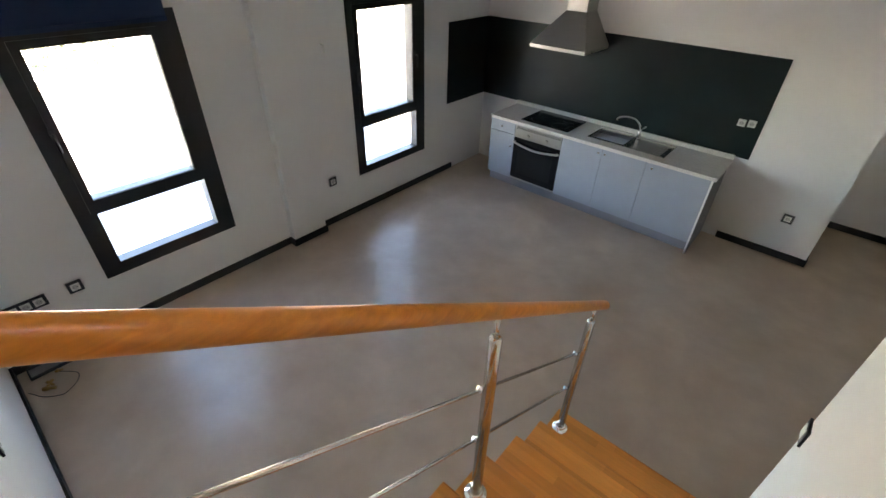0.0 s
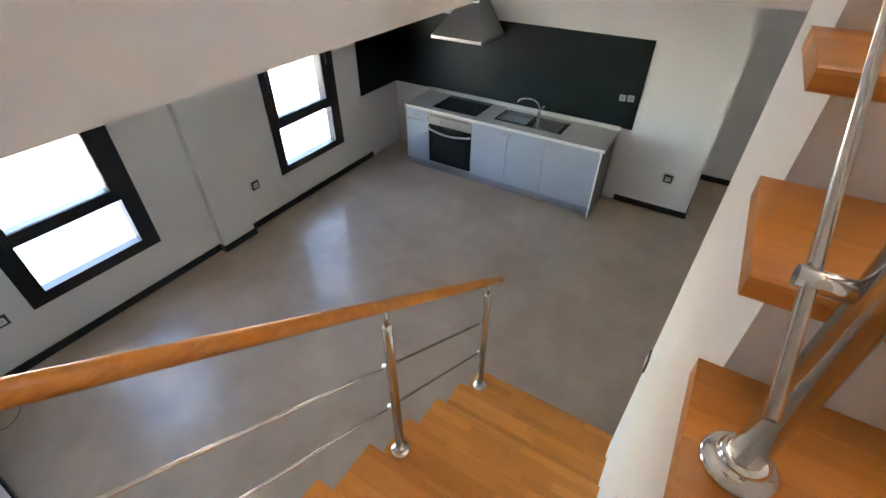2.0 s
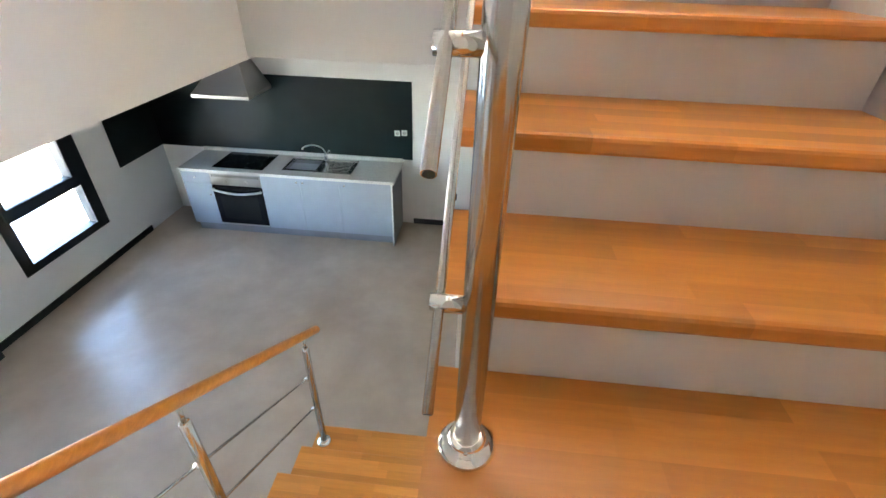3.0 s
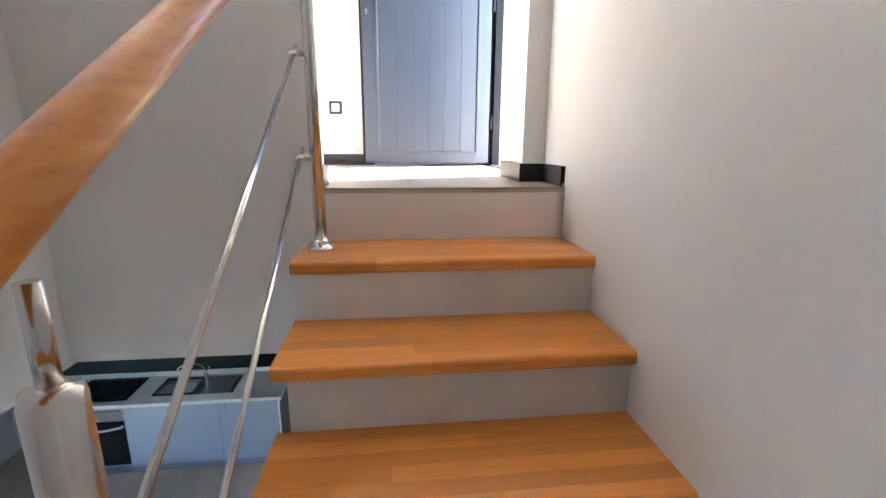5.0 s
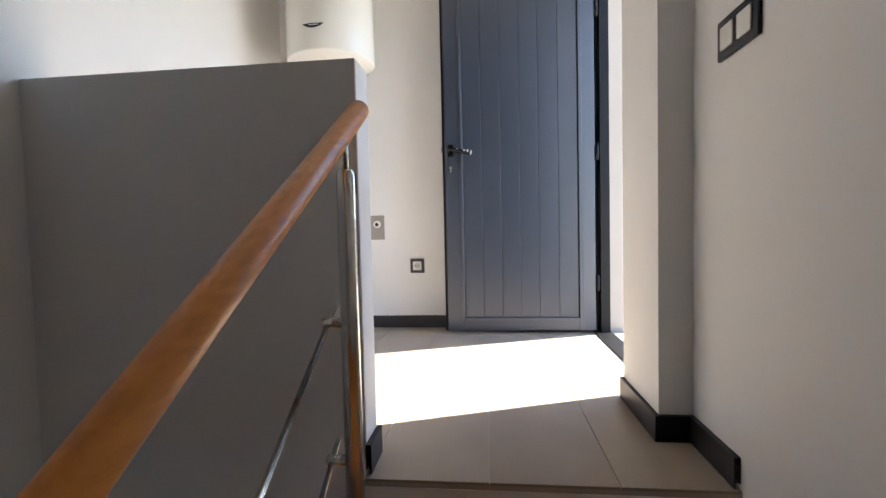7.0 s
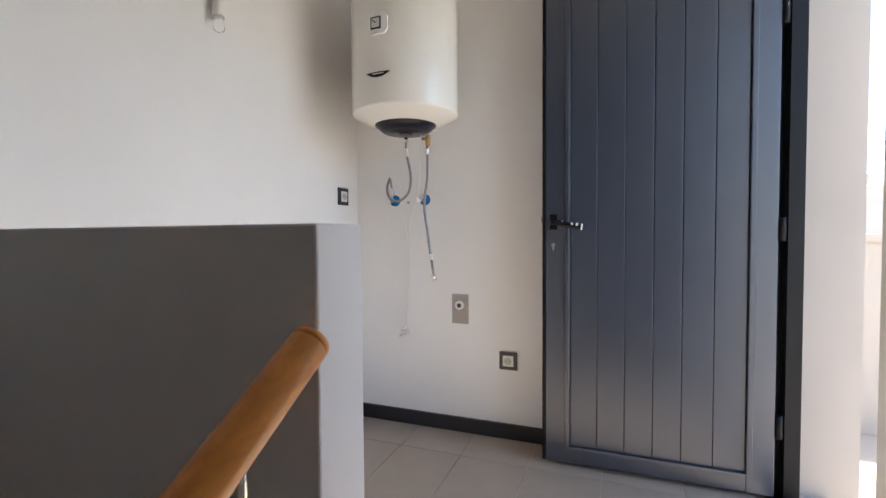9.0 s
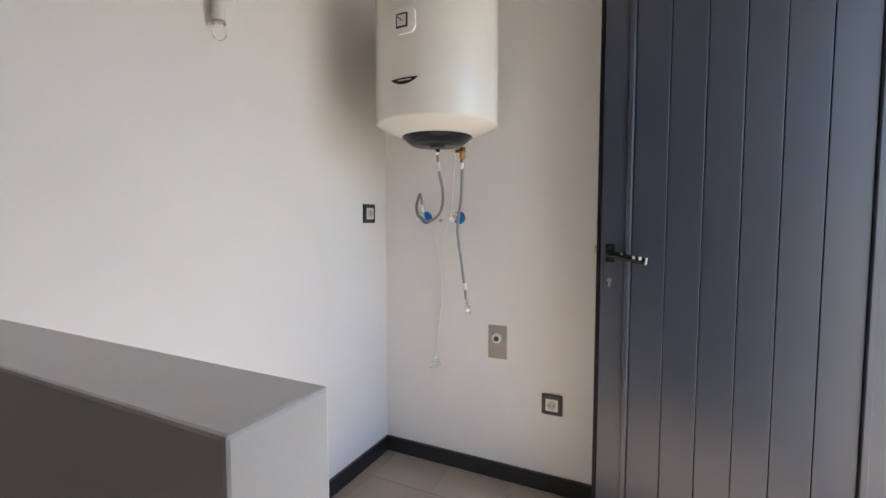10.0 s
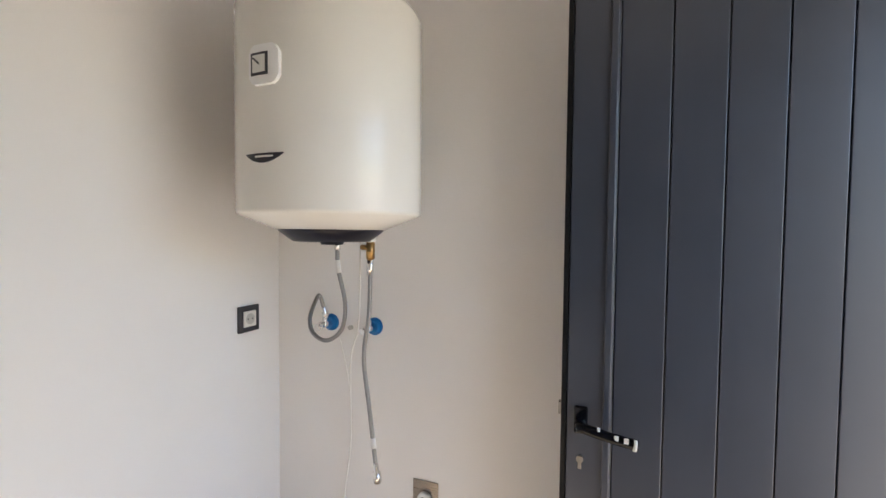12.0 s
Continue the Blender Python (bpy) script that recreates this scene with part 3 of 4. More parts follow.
root = thing("hob", (-1.51, 5.0, CT), "black ceramic glass hob set in the worktop", "hob")
hb = boxes("glass_plate", BLACKGLASS, None, (-1.785, -1.185, 4.768, 5.235, CT + 0.001, CT + 0.006), r=0.002)
rings = []
for hx, hy, hr in ((-1.63, 4.885, 0.075), (-1.63, 5.11, 0.095), (-1.34, 4.885, 0.095), (-1.34, 5.11, 0.075)):
    bm = bmesh.new()
    a = [bm.verts.new((hx + (hr) * math.cos(k * math.pi / 18), hy + (hr) * math.sin(k * math.pi / 18), CT + 0.0064)) for k in range(36)]
    b = [bm.verts.new((hx + (hr - 0.003) * math.cos(k * math.pi / 18), hy + (hr - 0.003) * math.sin(k * math.pi / 18), CT + 0.0064)) for k in range(36)]
    for k in range(36):
        bm.faces.new((a[k], a[(k + 1) % 36], b[(k + 1) % 36], b[k]))
    rings.append(part("cooking_zone", bm, plain_mat("zone_print", (0.06, 0.06, 0.06), 0.3)))
under(root, hb, *rings)
# sink
root = thing("kitchen_sink", (-0.6, 5.0, CT), "stainless steel sink with one bowl and a ribbed drainer", "sink")
BX0, BX1 = -0.95, -0.60
rim = boxes("rim", STEEL, None, (SKX0, BX0, SKY0, SKY1, CT, CT + 0.005), (BX1, SKX1, SKY0, SKY1, CT - 0.004, CT + 0.001), (BX0, BX1, SKY0, SKY0 + 0.04, CT, CT + 0.005),
            (BX0, BX1, SKY1 - 0.08, SKY1, CT, CT + 0.005), (BX1, BX1 + 0.02, SKY0, SKY1, CT, CT + 0.005), (SKX1 - 0.012, SKX1, SKY0, SKY1, CT, CT + 0.005),
            (BX1, SKX1, SKY0, SKY0 + 0.012, CT, CT + 0.005), (BX1, SKX1, SKY1 - 0.012, SKY1, CT, CT + 0.005))
by0, by1 = SKY0 + 0.04, SKY1 - 0.08
bowl = boxes("bowl", STEEL, None, (BX0 - 0.002, BX0, by0, by1, CT - 0.16, CT), (BX1, BX1 + 0.002, by0, by1, CT - 0.16, CT), (BX0, BX1, by0 - 0.002, by0, CT - 0.16, CT),
             (BX0, BX1, by1, by1 + 0.002, CT - 0.16, CT), (BX0, BX1, by0, by1, CT - 0.163, CT - 0.16))
ribs = boxes("drainer_ribs", STEEL, None, *[(-0.53, -0.22, 4.85 + k * 0.04, 4.858 + k * 0.04, CT + 0.001, CT + 0.004) for k in range(8)])
bm = bmesh.new()
lathe(bm, -0.775, (by0 + by1) / 2, [(0.035, CT - 0.16), (0.035, CT - 0.157), (0.02, CT - 0.158)], 20)
under(root, rim, bowl, ribs, part("drain", bm, CHROME))
root = thing("kitchen_tap", (-0.56, 5.15, CT), "chrome mixer tap with a raised curved spout", "tap")
bm = bmesh.new()
lathe(bm, -0.56, 5.145, [(0.026, CT + 0.004), (0.024, CT + 0.02), (0.02, CT + 0.05), (0.02, CT + 0.09), (0.014, CT + 0.105)], 20)
tb = part("body", bm, CHROME)
bm = bmesh.new()
tube(bm, spline([(-0.56, 5.14, CT + 0.08), (-0.572, 5.125, CT + 0.15), (-0.615, 5.09, CT + 0.205), (-0.68, 5.045, CT + 0.228), (-0.745, 5.005, CT + 0.222), (-0.768, 4.99, CT + 0.205), (-0.77, 4.989, CT + 0.19)], 6), 0.0115, 12)
ts = part("spout", bm, CHROME)
bm = bmesh.new()
tube(bm, [(-0.555, 5.145, CT + 0.10), (-0.50, 5.13, CT + 0.15)], [0.007, 0.009], 10)
under(root, tb, ts, part("lever", bm, CHROME))
# cooker hood
root = thing("cooker_hood", (-1.43, 5.0, 1.63), "stainless steel pyramid cooker hood with a square chimney", "cooker hood")
HX0, HX1, HY0 = -1.765, -1.145, 4.73
bm = bmesh.new()
lo = [(HX0, HY0, 1.665), (HX1, HY0, 1.665), (HX1, YK - 0.01, 1.665), (HX0, YK - 0.01, 1.665)]
hi = [(-1.565, 5.03, 1.96), (-1.345, 5.03, 1.96), (-1.345, YK - 0.01, 1.96), (-1.565, YK - 0.01, 1.96)]
vl = [bm.verts.new(p) for p in lo]
vh = [bm.verts.new(p) for p in hi]
for k in range(4):
    bm.faces.new((vl[k], vl[(k + 1) % 4], vh[(k + 1) % 4], vh[k]))
bm.faces.new(vl[::-1])
bm.faces.new(vh)
can = part("canopy", bm, BRUSHED)
under(root, can, boxes("lip", BRUSHED, None, (HX0, HX1, HY0, YK - 0.01, 1.63, 1.664), r=0.002), boxes("chimney", BRUSHED, None, (-1.565, -1.345, 5.03, YK - 0.01, 1.96, SLAB)),
      boxes("filter", DARK, None, (HX0 + 0.04, HX1 - 0.04, HY0 + 0.04, YK - 0.05, 1.626, 1.63)))


# ---- sockets and switches ----
def plate(name, label, centre, normal, gangs=1, border=DARK, size=0.09, up=False, kindof="socket"):
    """A framed wall plate. normal: '+x', '-x', '+y' or '-y'."""
    root = thing(name, centre, label, kindof, "wall sockets and switches")
    w = size / 2 + (gangs - 1) * 0.0355
    fr = bmesh.new()
    rbox(fr, -w, w, -0.010, 0.0, -size / 2, size / 2, 0.003)
    parts = [part("plate_frame", fr, border)]
    for g in range(gangs):
        cx = (g - (gangs - 1) / 2) * 0.071
        b = bmesh.new()
        rbox(b, cx - 0.027, cx + 0.027, -0.014, -0.009, -0.027, 0.027, 0.002)
        parts.append(part("insert", b, WHITEPL))
        if kindof == "socket":
            b = bmesh.new()
            tube(b, [(cx, -0.0145, 0), (cx, -0.0135, 0)], 0.019, 20)
            c = part("socket_well", b, plain_mat("socket_well_plastic", (0.5, 0.49, 0.46), 0.4) if "socket_well_plastic" not in bpy.data.materials else bpy.data.materials["socket_well_plastic"])
            b = bmesh.new()
            for s in (-0.0095, 0.0095):
                tube(b, [(cx + s, -0.0155, 0), (cx + s, -0.0144, 0)], 0.0028, 8)
            d = part("socket_holes", b, DARK)
            parts += [c, d]
    turn = {"-y": 0, "+x": 90, "+y": 180, "-x": -90}[normal]
    for p in parts:
        p.parent = root
    root.matrix_world = pose(*centre, 0, 0, turn)
    return root


plate("wall_socket", "white socket in a black frame, low on the window wall", (XW, 2.745, 0.47), "+x")
plate("wall_socket", "white socket in a black frame, low beside the window", (XW, 0.495, 0.47), "+x")
plate("triple_socket", "row of three white sockets in one black frame", (XW, 0.212, 0.467), "+x", 3)
plate("wall_socket", "white socket on the dark splash panel", (0.28, YK - 0.008, 1.19), "-y", 1, WHITEPL, 0.066)
plate("wall_socket", "white socket on the dark splash panel", (0.363, YK - 0.008, 1.198), "-y", 1, WHITEPL, 0.066)
plate("wall_socket", "white socket in a black frame beside the kitchen units", (0.96, YK, 0.42), "-y")
plate("wall_socket", "white socket in a black frame, low beside the terrace door", (1.137, YF, 3.626), "-y")
plate("wall_socket", "white socket in a black frame near the water heater", (XU, 3.631, 4.468), "+x")
plate("light_switch", "double white switch in a black frame above the stairs", (XR, 2.05, 4.285), "-x", 2, size=0.094, kindof="switch")
plate("light_switch", "single switch in a black frame on the spine wall", (SX, 2.03, 1.03), "-x", 1, kindof="switch")
plate("wall_socket", "white socket in a black frame, low on the back wall", (-1.16, -0.05, 0.86), "+y")

# ---- terrace door ----
root = thing("door_1", (2.2, 3.62, FLOOR_UP), "anthracite panelled terrace door, standing open against the wall", "door")
root["kind"] = "structure"
DX0, DX1, DY, DZ0, DZ1 = 1.345, 2.205, 3.60, FLOOR_UP + 0.02, FLOOR_UP + 2.19
leaf = boxes("door_leaf", DOORM, None, (DX0, DX0 + 0.105, DY, DY + 0.05, DZ0, DZ1), (DX1 - 0.092, DX1, DY, DY + 0.05, DZ0, DZ1),
             (DX0 + 0.105, DX1 - 0.092, DY, DY + 0.05, DZ0, DZ0 + 0.075), (DX0 + 0.105, DX1 - 0.092, DY, DY + 0.05, DZ1 - 0.1, DZ1), r=0.003)
beads = boxes("bead", DOORM, None, (DX0 + 0.085, DX0 + 0.102, DY - 0.008, DY + 0.004, DZ0 + 0.06, DZ1 - 0.09), (DX1 - 0.092, DX1 - 0.072, DY - 0.008, DY + 0.004, DZ0 + 0.06, DZ1 - 0.09),
              (DX0 + 0.102, DX1 - 0.092, DY - 0.008, DY + 0.004, DZ0 + 0.06, DZ0 + 0.076), r=0.003)
obs = [leaf, beads]
px = DX0 + 0.106
xs = [px, 1.562, 1.672, 1.781, 1.887, 2.0, DX1 - 0.093]
for a, b in zip(xs, xs[1:]):
    obs.append(boxes("door_board", DOORM, None, (a + 0.0015, b - 0.0015, DY + 0.008, DY + 0.03, DZ0 + 0.075, DZ1 - 0.1), r=0.002))
obs.append(boxes("door_core", GROOVE, None, (px, DX1 - 0.093, DY + 0.016, DY + 0.04, DZ0 + 0.075, DZ1 - 0.1)))
obs.append(boxes("door_seal", DOOREDGE, None, (DX0 - 0.013, DX0 - 0.001, DY - 0.003, DY + 0.055, DZ0, DZ1)))
HZ = 4.312
bm = bmesh.new()
rbox(bm, 1.364, 1.396, DY - 0.010, DY, HZ - 0.032, HZ + 0.036, 0.004)
rose = part("handle_plate", bm, BLACKGLASS)
bm = bmesh.new()
tube(bm, spline([(1.380, DY - 0.008, HZ), (1.380, DY - 0.04, HZ), (1.394, DY - 0.052, HZ), (1.45, DY - 0.05, HZ - 0.012), (1.508, DY - 0.045, HZ - 0.022)], 6), 0.0122, 14)
lever = part("door_handle", bm, BLACKGLASS)
bm = bmesh.new()
for hx in (1.418, 1.498):
    hz = HZ - 0.022 * (hx - 1.394) / 0.114
    tube(bm, [(hx, DY - 0.051, hz), (hx + 0.007, DY - 0.0505, hz - 0.001)], 0.0126, 12)
for hx, up in ((1.462, 0.008), (1.483, 0.006)):
    rbox(bm, hx - 0.005, hx + 0.005, DY - 0.061, DY - 0.055, HZ - 0.022 + up, HZ - 0.010 + up, 0.0015)
sticker = part("film_scrap", bm, WHITEPL, lever)
bm = bmesh.new()
tube(bm, [(1.379, DY - 0.006, HZ - 0.098), (1.379, DY, HZ - 0.098)], 0.0085, 14)
rbox(bm, 1.375, 1.383, DY - 0.006, DY, HZ - 0.122, HZ - 0.098, 0.001)
cyl = part("lock_cylinder", bm, BRUSHED)
latch = boxes("latch", BRUSHED, None, (DX0 - 0.022, DX0 - 0.012, DY + 0.015, DY + 0.035, HZ - 0.0, HZ + 0.03))
hinges = []
for hz in (FLOOR_UP + 0.25, FLOOR_UP + 1.0, FLOOR_UP + 1.8):
    bm = bmesh.new()
    tube(bm, [(DX1 + 0.012, DY - 0.004, hz), (DX1 + 0.012, DY - 0.004, hz + 0.09)], 0.010, 12)
    hinges.append(part("hinge", bm, DOOREDGE))
under(root, *obs, rose, lever, cyl, latch, *hinges)
structure("door_frame", DOOREDGE, "black aluminium frame of the terrace door", (2.225, 2.285, 3.66, 3.775, FLOOR_UP, FLOOR_UP + 2.25), (2.235, 2.285, 3.60, 3.655, FLOOR_UP, FLOOR_UP + 2.25),
          (2.225, 2.285, 2.662, 2.69, FLOOR_UP, FLOOR_UP + 2.25), (2.225, 2.285, 2.69, 3.60, FLOOR_UP + 2.2, FLOOR_UP + 2.25), (2.20, 2.295, 2.662, 3.775, FLOOR_UP - 0.02, FLOOR_UP + 0.008))

# ---- water heater ----
HC = (0.709, 3.512)
HR, HB = 0.247, 4.785
root = thing("water_heater", (HC[0], HC[1], HB), "cream enamelled upright electric water heater hung on the wall", "water heater")
bm = bmesh.new()
lathe(bm, *HC, [(0.10, HB - 0.012), (0.150, HB - 0.010), (0.20, HB + 0.010), (HR - 0.008, HB + 0.026), (HR - 0.001, HB + 0.031), (HR, HB + 0.036), (HR, HB + 0.545), (HR - 0.006, HB + 0.562), (HR - 0.03, HB + 0.578), (0.05, HB + 0.59)], 56)
tank = part("tank", bm, ENAMEL)
bm = bmesh.new()
lathe(bm, *HC, [(0.030, HB - 0.052), (0.034, HB - 0.044), (0.104, HB - 0.043), (0.112, HB - 0.038), (0.143, HB - 0.014), (0.146, HB - 0.006)], 48)
cap = part("bottom_cover", bm, HEATCAP)
FA = math.radians(-90)


def on_tank(name, mat, ang, z0, z1, half, lift, shape=None):
    """A patch that lies on the tank, half: half of its width in metres."""
    bm = bmesh.new()
    n = 10
    rows = []
    for i in range(n + 1):
        u = -1 + 2 * i / n
        a = ang + u * half / HR
        top, bot = z1, z0
        if shape:
            top, bot = shape(u, z0, z1)
        rows.append([bm.verts.new((HC[0] + rr * math.cos(a), HC[1] + rr * math.sin(a), z)) for rr, z in ((HR + lift, bot), (HR + lift, top), (HR - 0.002, top), (HR - 0.002, bot))])
    for a, b in zip(rows, rows[1:]):
        for k in range(4):
            bm.faces.new((a[k], b[k], b[(k + 1) % 4], a[(k + 1) % 4]))
    bm.faces.new(rows[0][::-1])
    bm.faces.new(rows[-1])
    bmesh.ops.recalc_face_normals(bm, faces=bm.faces[:])
    return part(name, bm, mat)


DA = FA - 0.05
dial = on_tank("dial_surround", DIALWHITE, DA + 0.035, 5.100, 5.188, 0.042, 0.010, lambda u, a, b: (b - 0.018 * max(0, abs(u) - 0.6) ** 2 / 0.16, a + 0.018 * max(0, abs(u) - 0.6) ** 2 / 0.16))
dial2 = on_tank("dial_rim", DARK, DA, 5.120, 5.170, 0.0235, 0.012)
dial3 = on_tank("dial_face", WHITEPL, DA, 5.126, 5.164, 0.0175, 0.0132)
bm = bmesh.new()
box(bm, -0.002, 0.002, -0.001, 0.001, -0.004, 0.018)
needle = part("needle", bm, DARK)
needle.data.transform(Matrix.Translation((HC[0] + (HR + 0.0145) * math.cos(DA), HC[1] + (HR + 0.0145) * math.sin(DA), 5.146)) @ Matrix.Rotation(radians(-50), 4, "Y"))
badge = on_tank("badge", HEATCAP, DA, 4.927, 4.947, 0.056, 0.003, lambda u, a, b: (b, b - 0.002 - (b - a) * (1 - u * u)))
badge2 = on_tank("badge_bars", WHITEPL, DA + 0.02, 4.9375, 4.9415, 0.026, 0.0038)
bracket = boxes("wall_bracket", WHITEPL, None, (0.61, 0.81, 3.72, YF, 5.15, 5.23))
under(root, tank, cap, dial, dial2, dial3, needle, badge, badge2, bracket)


def valve(x, label):
    root = thing("stop_valve", (x, YF, 4.448), label, "stop valve", "stop valves under the heater")
    bm = bmesh.new()
    tube(bm, [(x, YF, 4.448), (x, YF - 0.006, 4.448)], 0.030, 24)
    tube(bm, [(x, YF - 0.006, 4.448), (x, YF - 0.018, 4.448)], [0.026, 0.018], 24)
    a = part("film_rosette", bm, BLUEPL)
    bm = bmesh.new()
    tube(bm, [(x, YF - 0.015, 4.448), (x, YF - 0.055, 4.448)], 0.011, 14)
    tube(bm, [(x, YF - 0.042, 4.448), (x, YF - 0.042, 4.473)], 0.009, 12)
    b = part("valve_body", bm, CHROME)
    bm = bmesh.new()
    tube(bm, [(x, YF - 0.055, 4.448), (x - 0.006, YF - 0.075, 4.44)], [0.012, 0.014], 12)
    c = part("valve_knob", bm, CHROME)
    return under(root, a, b, c)


valve(0.512, "chrome stop valve on a blue rosette, with a coiled hose")
valve(0.689, "chrome stop valve on a blue rosette, its outlet free")


def hose(pts, label, sleeve, end=False):
    root = thing("water_hose", tuple(pts[0]), label, "water hose", "braided hoses of the heater")
    bm = bmesh.new()
    tube(bm, spline(pts, 8), 0.0065, 12)
    a = part("braided_tube", bm, HOSE)
    bm = bmesh.new()
    tube(bm, [pts[0], Vector(pts[0]).lerp(Vector(pts[1]), 0.3)], 0.010, 10)
    b = part("end_nut", bm, CHROME)
    lo, hi = sleeve
    line = [q for q in spline(pts[:3] if not end else pts[-2:], 14) if lo < q[2] < hi]
    bm = bmesh.new()
    tube(bm, line, 0.0078, 12)
    e = part("paper_sleeve", bm, WHITEPL)
    bm = bmesh.new()
    p, q = Vector(pts[-1]), Vector(pts[-2])
    d = (p - q).normalized()
    tube(bm, [p - d * 0.045, p - d * 0.018, p - d * 0.016, p + d * 0.012], [0.008, 0.008, 0.0125, 0.0125], 6 if end else 12)
    c = part("end_ferrule", bm, CHROME)
    return under(root, a, b, c, e)


hose([(0.674, 3.585, HB - 0.046), (0.676, 3.588, 4.66), (0.690, 3.604, 4.55), (0.675, 3.606, 4.47), (0.622, 3.605, 4.432), (0.572, 3.605, 4.45), (0.553, 3.612, 4.494), (0.545, 3.65, 4.543), (0.530, 3.69, 4.556), (0.526, 3.715, 4.52), (0.515, YF - 0.042, 4.478)],
     "grey braided water hose looped from the heater to a stop valve", (4.645, 4.688))
hose([(0.792, 3.58, 4.695), (0.788, 3.58, 4.536), (0.771, 3.58, 4.404), (0.790, 3.58, 4.256), (0.821, 3.575, 4.055)], "grey braided water hose hanging free from the heater's brass fitting", (4.13, 4.175), True)
root = thing("safety_valve", (0.792, 3.58, 4.70), "brass safety valve under the heater", "valve")
bm = bmesh.new()
tube(bm, [(0.792, 3.58, 4.692), (0.792, 3.58, 4.742)], 0.0125, 14)
tube(bm, [(0.792, 3.58, 4.725), (0.762, 3.58, 4.725)], 0.008, 12)
s1 = part("valve_body", bm, BRASS)
bm = bmesh.new()
tube(bm, [(0.792, 3.58, 4.74), (0.792, 3.58, 4.775)], 0.0145, 14)
under(root, s1, part("union_nut", bm, WHITEPL))
bar("power_cable", spline([(0.765, 3.57, 4.765), (0.745, 3.60, 4.66), (0.70, 3.66, 4.47), (0.62, 3.74, 4.33), (0.60, 3.772, 4.04), (0.575, 3.776, 3.86), (0.572, 3.776, 3.76)], 8), 0.003, WHITEPL, "thin white cable hanging loose under the water heater", "cable", n=8)
bar("cable_bundle", spline([(0.572, 3.776, 3.765), (0.555, 3.765, 3.745), (0.588, 3.768, 3.74), (0.56, 3.76, 3.728), (0.545, 3.766, 3.715), (0.585, 3.772, 3.735)], 6), 0.008, WHITEPL, "small knot of white cable ends against the wall", "cable", n=8)
# Thin bent strip running down the wall below the stop valves.
bar("thin_wall_strip", spline([(0.556, 3.770, 4.395), (0.578, 3.776, 4.295), (0.596, 3.779, 4.185)], 6), 0.0022, WHITEPL, "thin bent strip against the wall below the stop valves", "cable", n=8)
bar("wall_anchor", [(0.594, YF, 4.436), (0.594, YF - 0.012, 4.436)], 0.008, BRUSHED, "small metal anchor in the wall between the stop valves", "wall anchor", n=10)
root = thing("drain_plate", (0.883, YF, 3.876), "rectangular chromed cover plate with a drain outlet on the wall", "drain plate")
bm = bmesh.new()
tube(bm, [(0.883, YF - 0.004, 3.895), (0.883, YF - 0.020, 3.895), (0.883, YF - 0.022, 3.895)], [0.023, 0.023, 0.015], 24)
o2 = part("outlet_ring", bm, WHITEPL)
bm = bmesh.new()
tube(bm, [(0.883, YF - 0.0222, 3.895), (0.883, YF - 0.023, 3.895)], 0.012, 16)
under(root, boxes("cover", SATIN, None, (0.838, 0.928, YF - 0.004, YF, 3.798, 3.953), r=0.0018), o2, part("outlet_hole", bm, DARK))
# bare bulb
root = thing("bare_bulb", (XU, 2.79, 5.17), "bare clear bulb in a white holder hanging from wires", "light bulb")
bm = bmesh.new()
tube(bm, [(XU, 2.785, 5.172), (XU + 0.005, 2.785, 5.172)], 0.015, 16)
c1 = part("wall_outlet", bm, DARK)
bm = bmesh.new()
tube(bm, spline([(XU + 0.004, 2.785, 5.172), (XU + 0.03, 2.80, 5.165), (XU + 0.034, 2.812, 5.13), (XU + 0.034, 2.815, 5.10)], 6), 0.002, 6)
tube(bm, spline([(XU + 0.004, 2.787, 5.176), (XU + 0.03, 2.82, 5.16), (XU + 0.05, 2.875, 5.125)], 6), 0.0015, 6)
c2 = part("wire", bm, WHITEPL)
bm = bmesh.new()
lathe(bm, XU + 0.034, 2.817, [(0.012, 5.115), (0.018, 5.105), (0.021, 5.05), (0.019, 5.042)], 18)
c3 = part("lamp_holder", bm, WHITEPL)
bm = bmesh.new()
lathe(bm, XU + 0.034, 2.817, [(0.0195, 5.044), (0.0195, 5.036)], 18)
c5 = part("holder_ring", bm, BRUSHED)
bm = bmesh.new()
lathe(bm, XU + 0.034, 2.817, [(0.012, 5.04), (0.013, 5.030), (0.018, 5.018), (0.0205, 5.006), (0.016, 4.994), (0.005, 4.988)], 20)
under(root, c1, c2, c3, c5, part("bulb", bm, BULB))
bar("wall_hook", [(XW, 2.81, 1.76), (XW + 0.03, 2.81, 1.755), (XW + 0.032, 2.81, 1.69)], 0.008, WHITEPL, "small white fitting on the wall between the windows", "wall fitting", n=10)

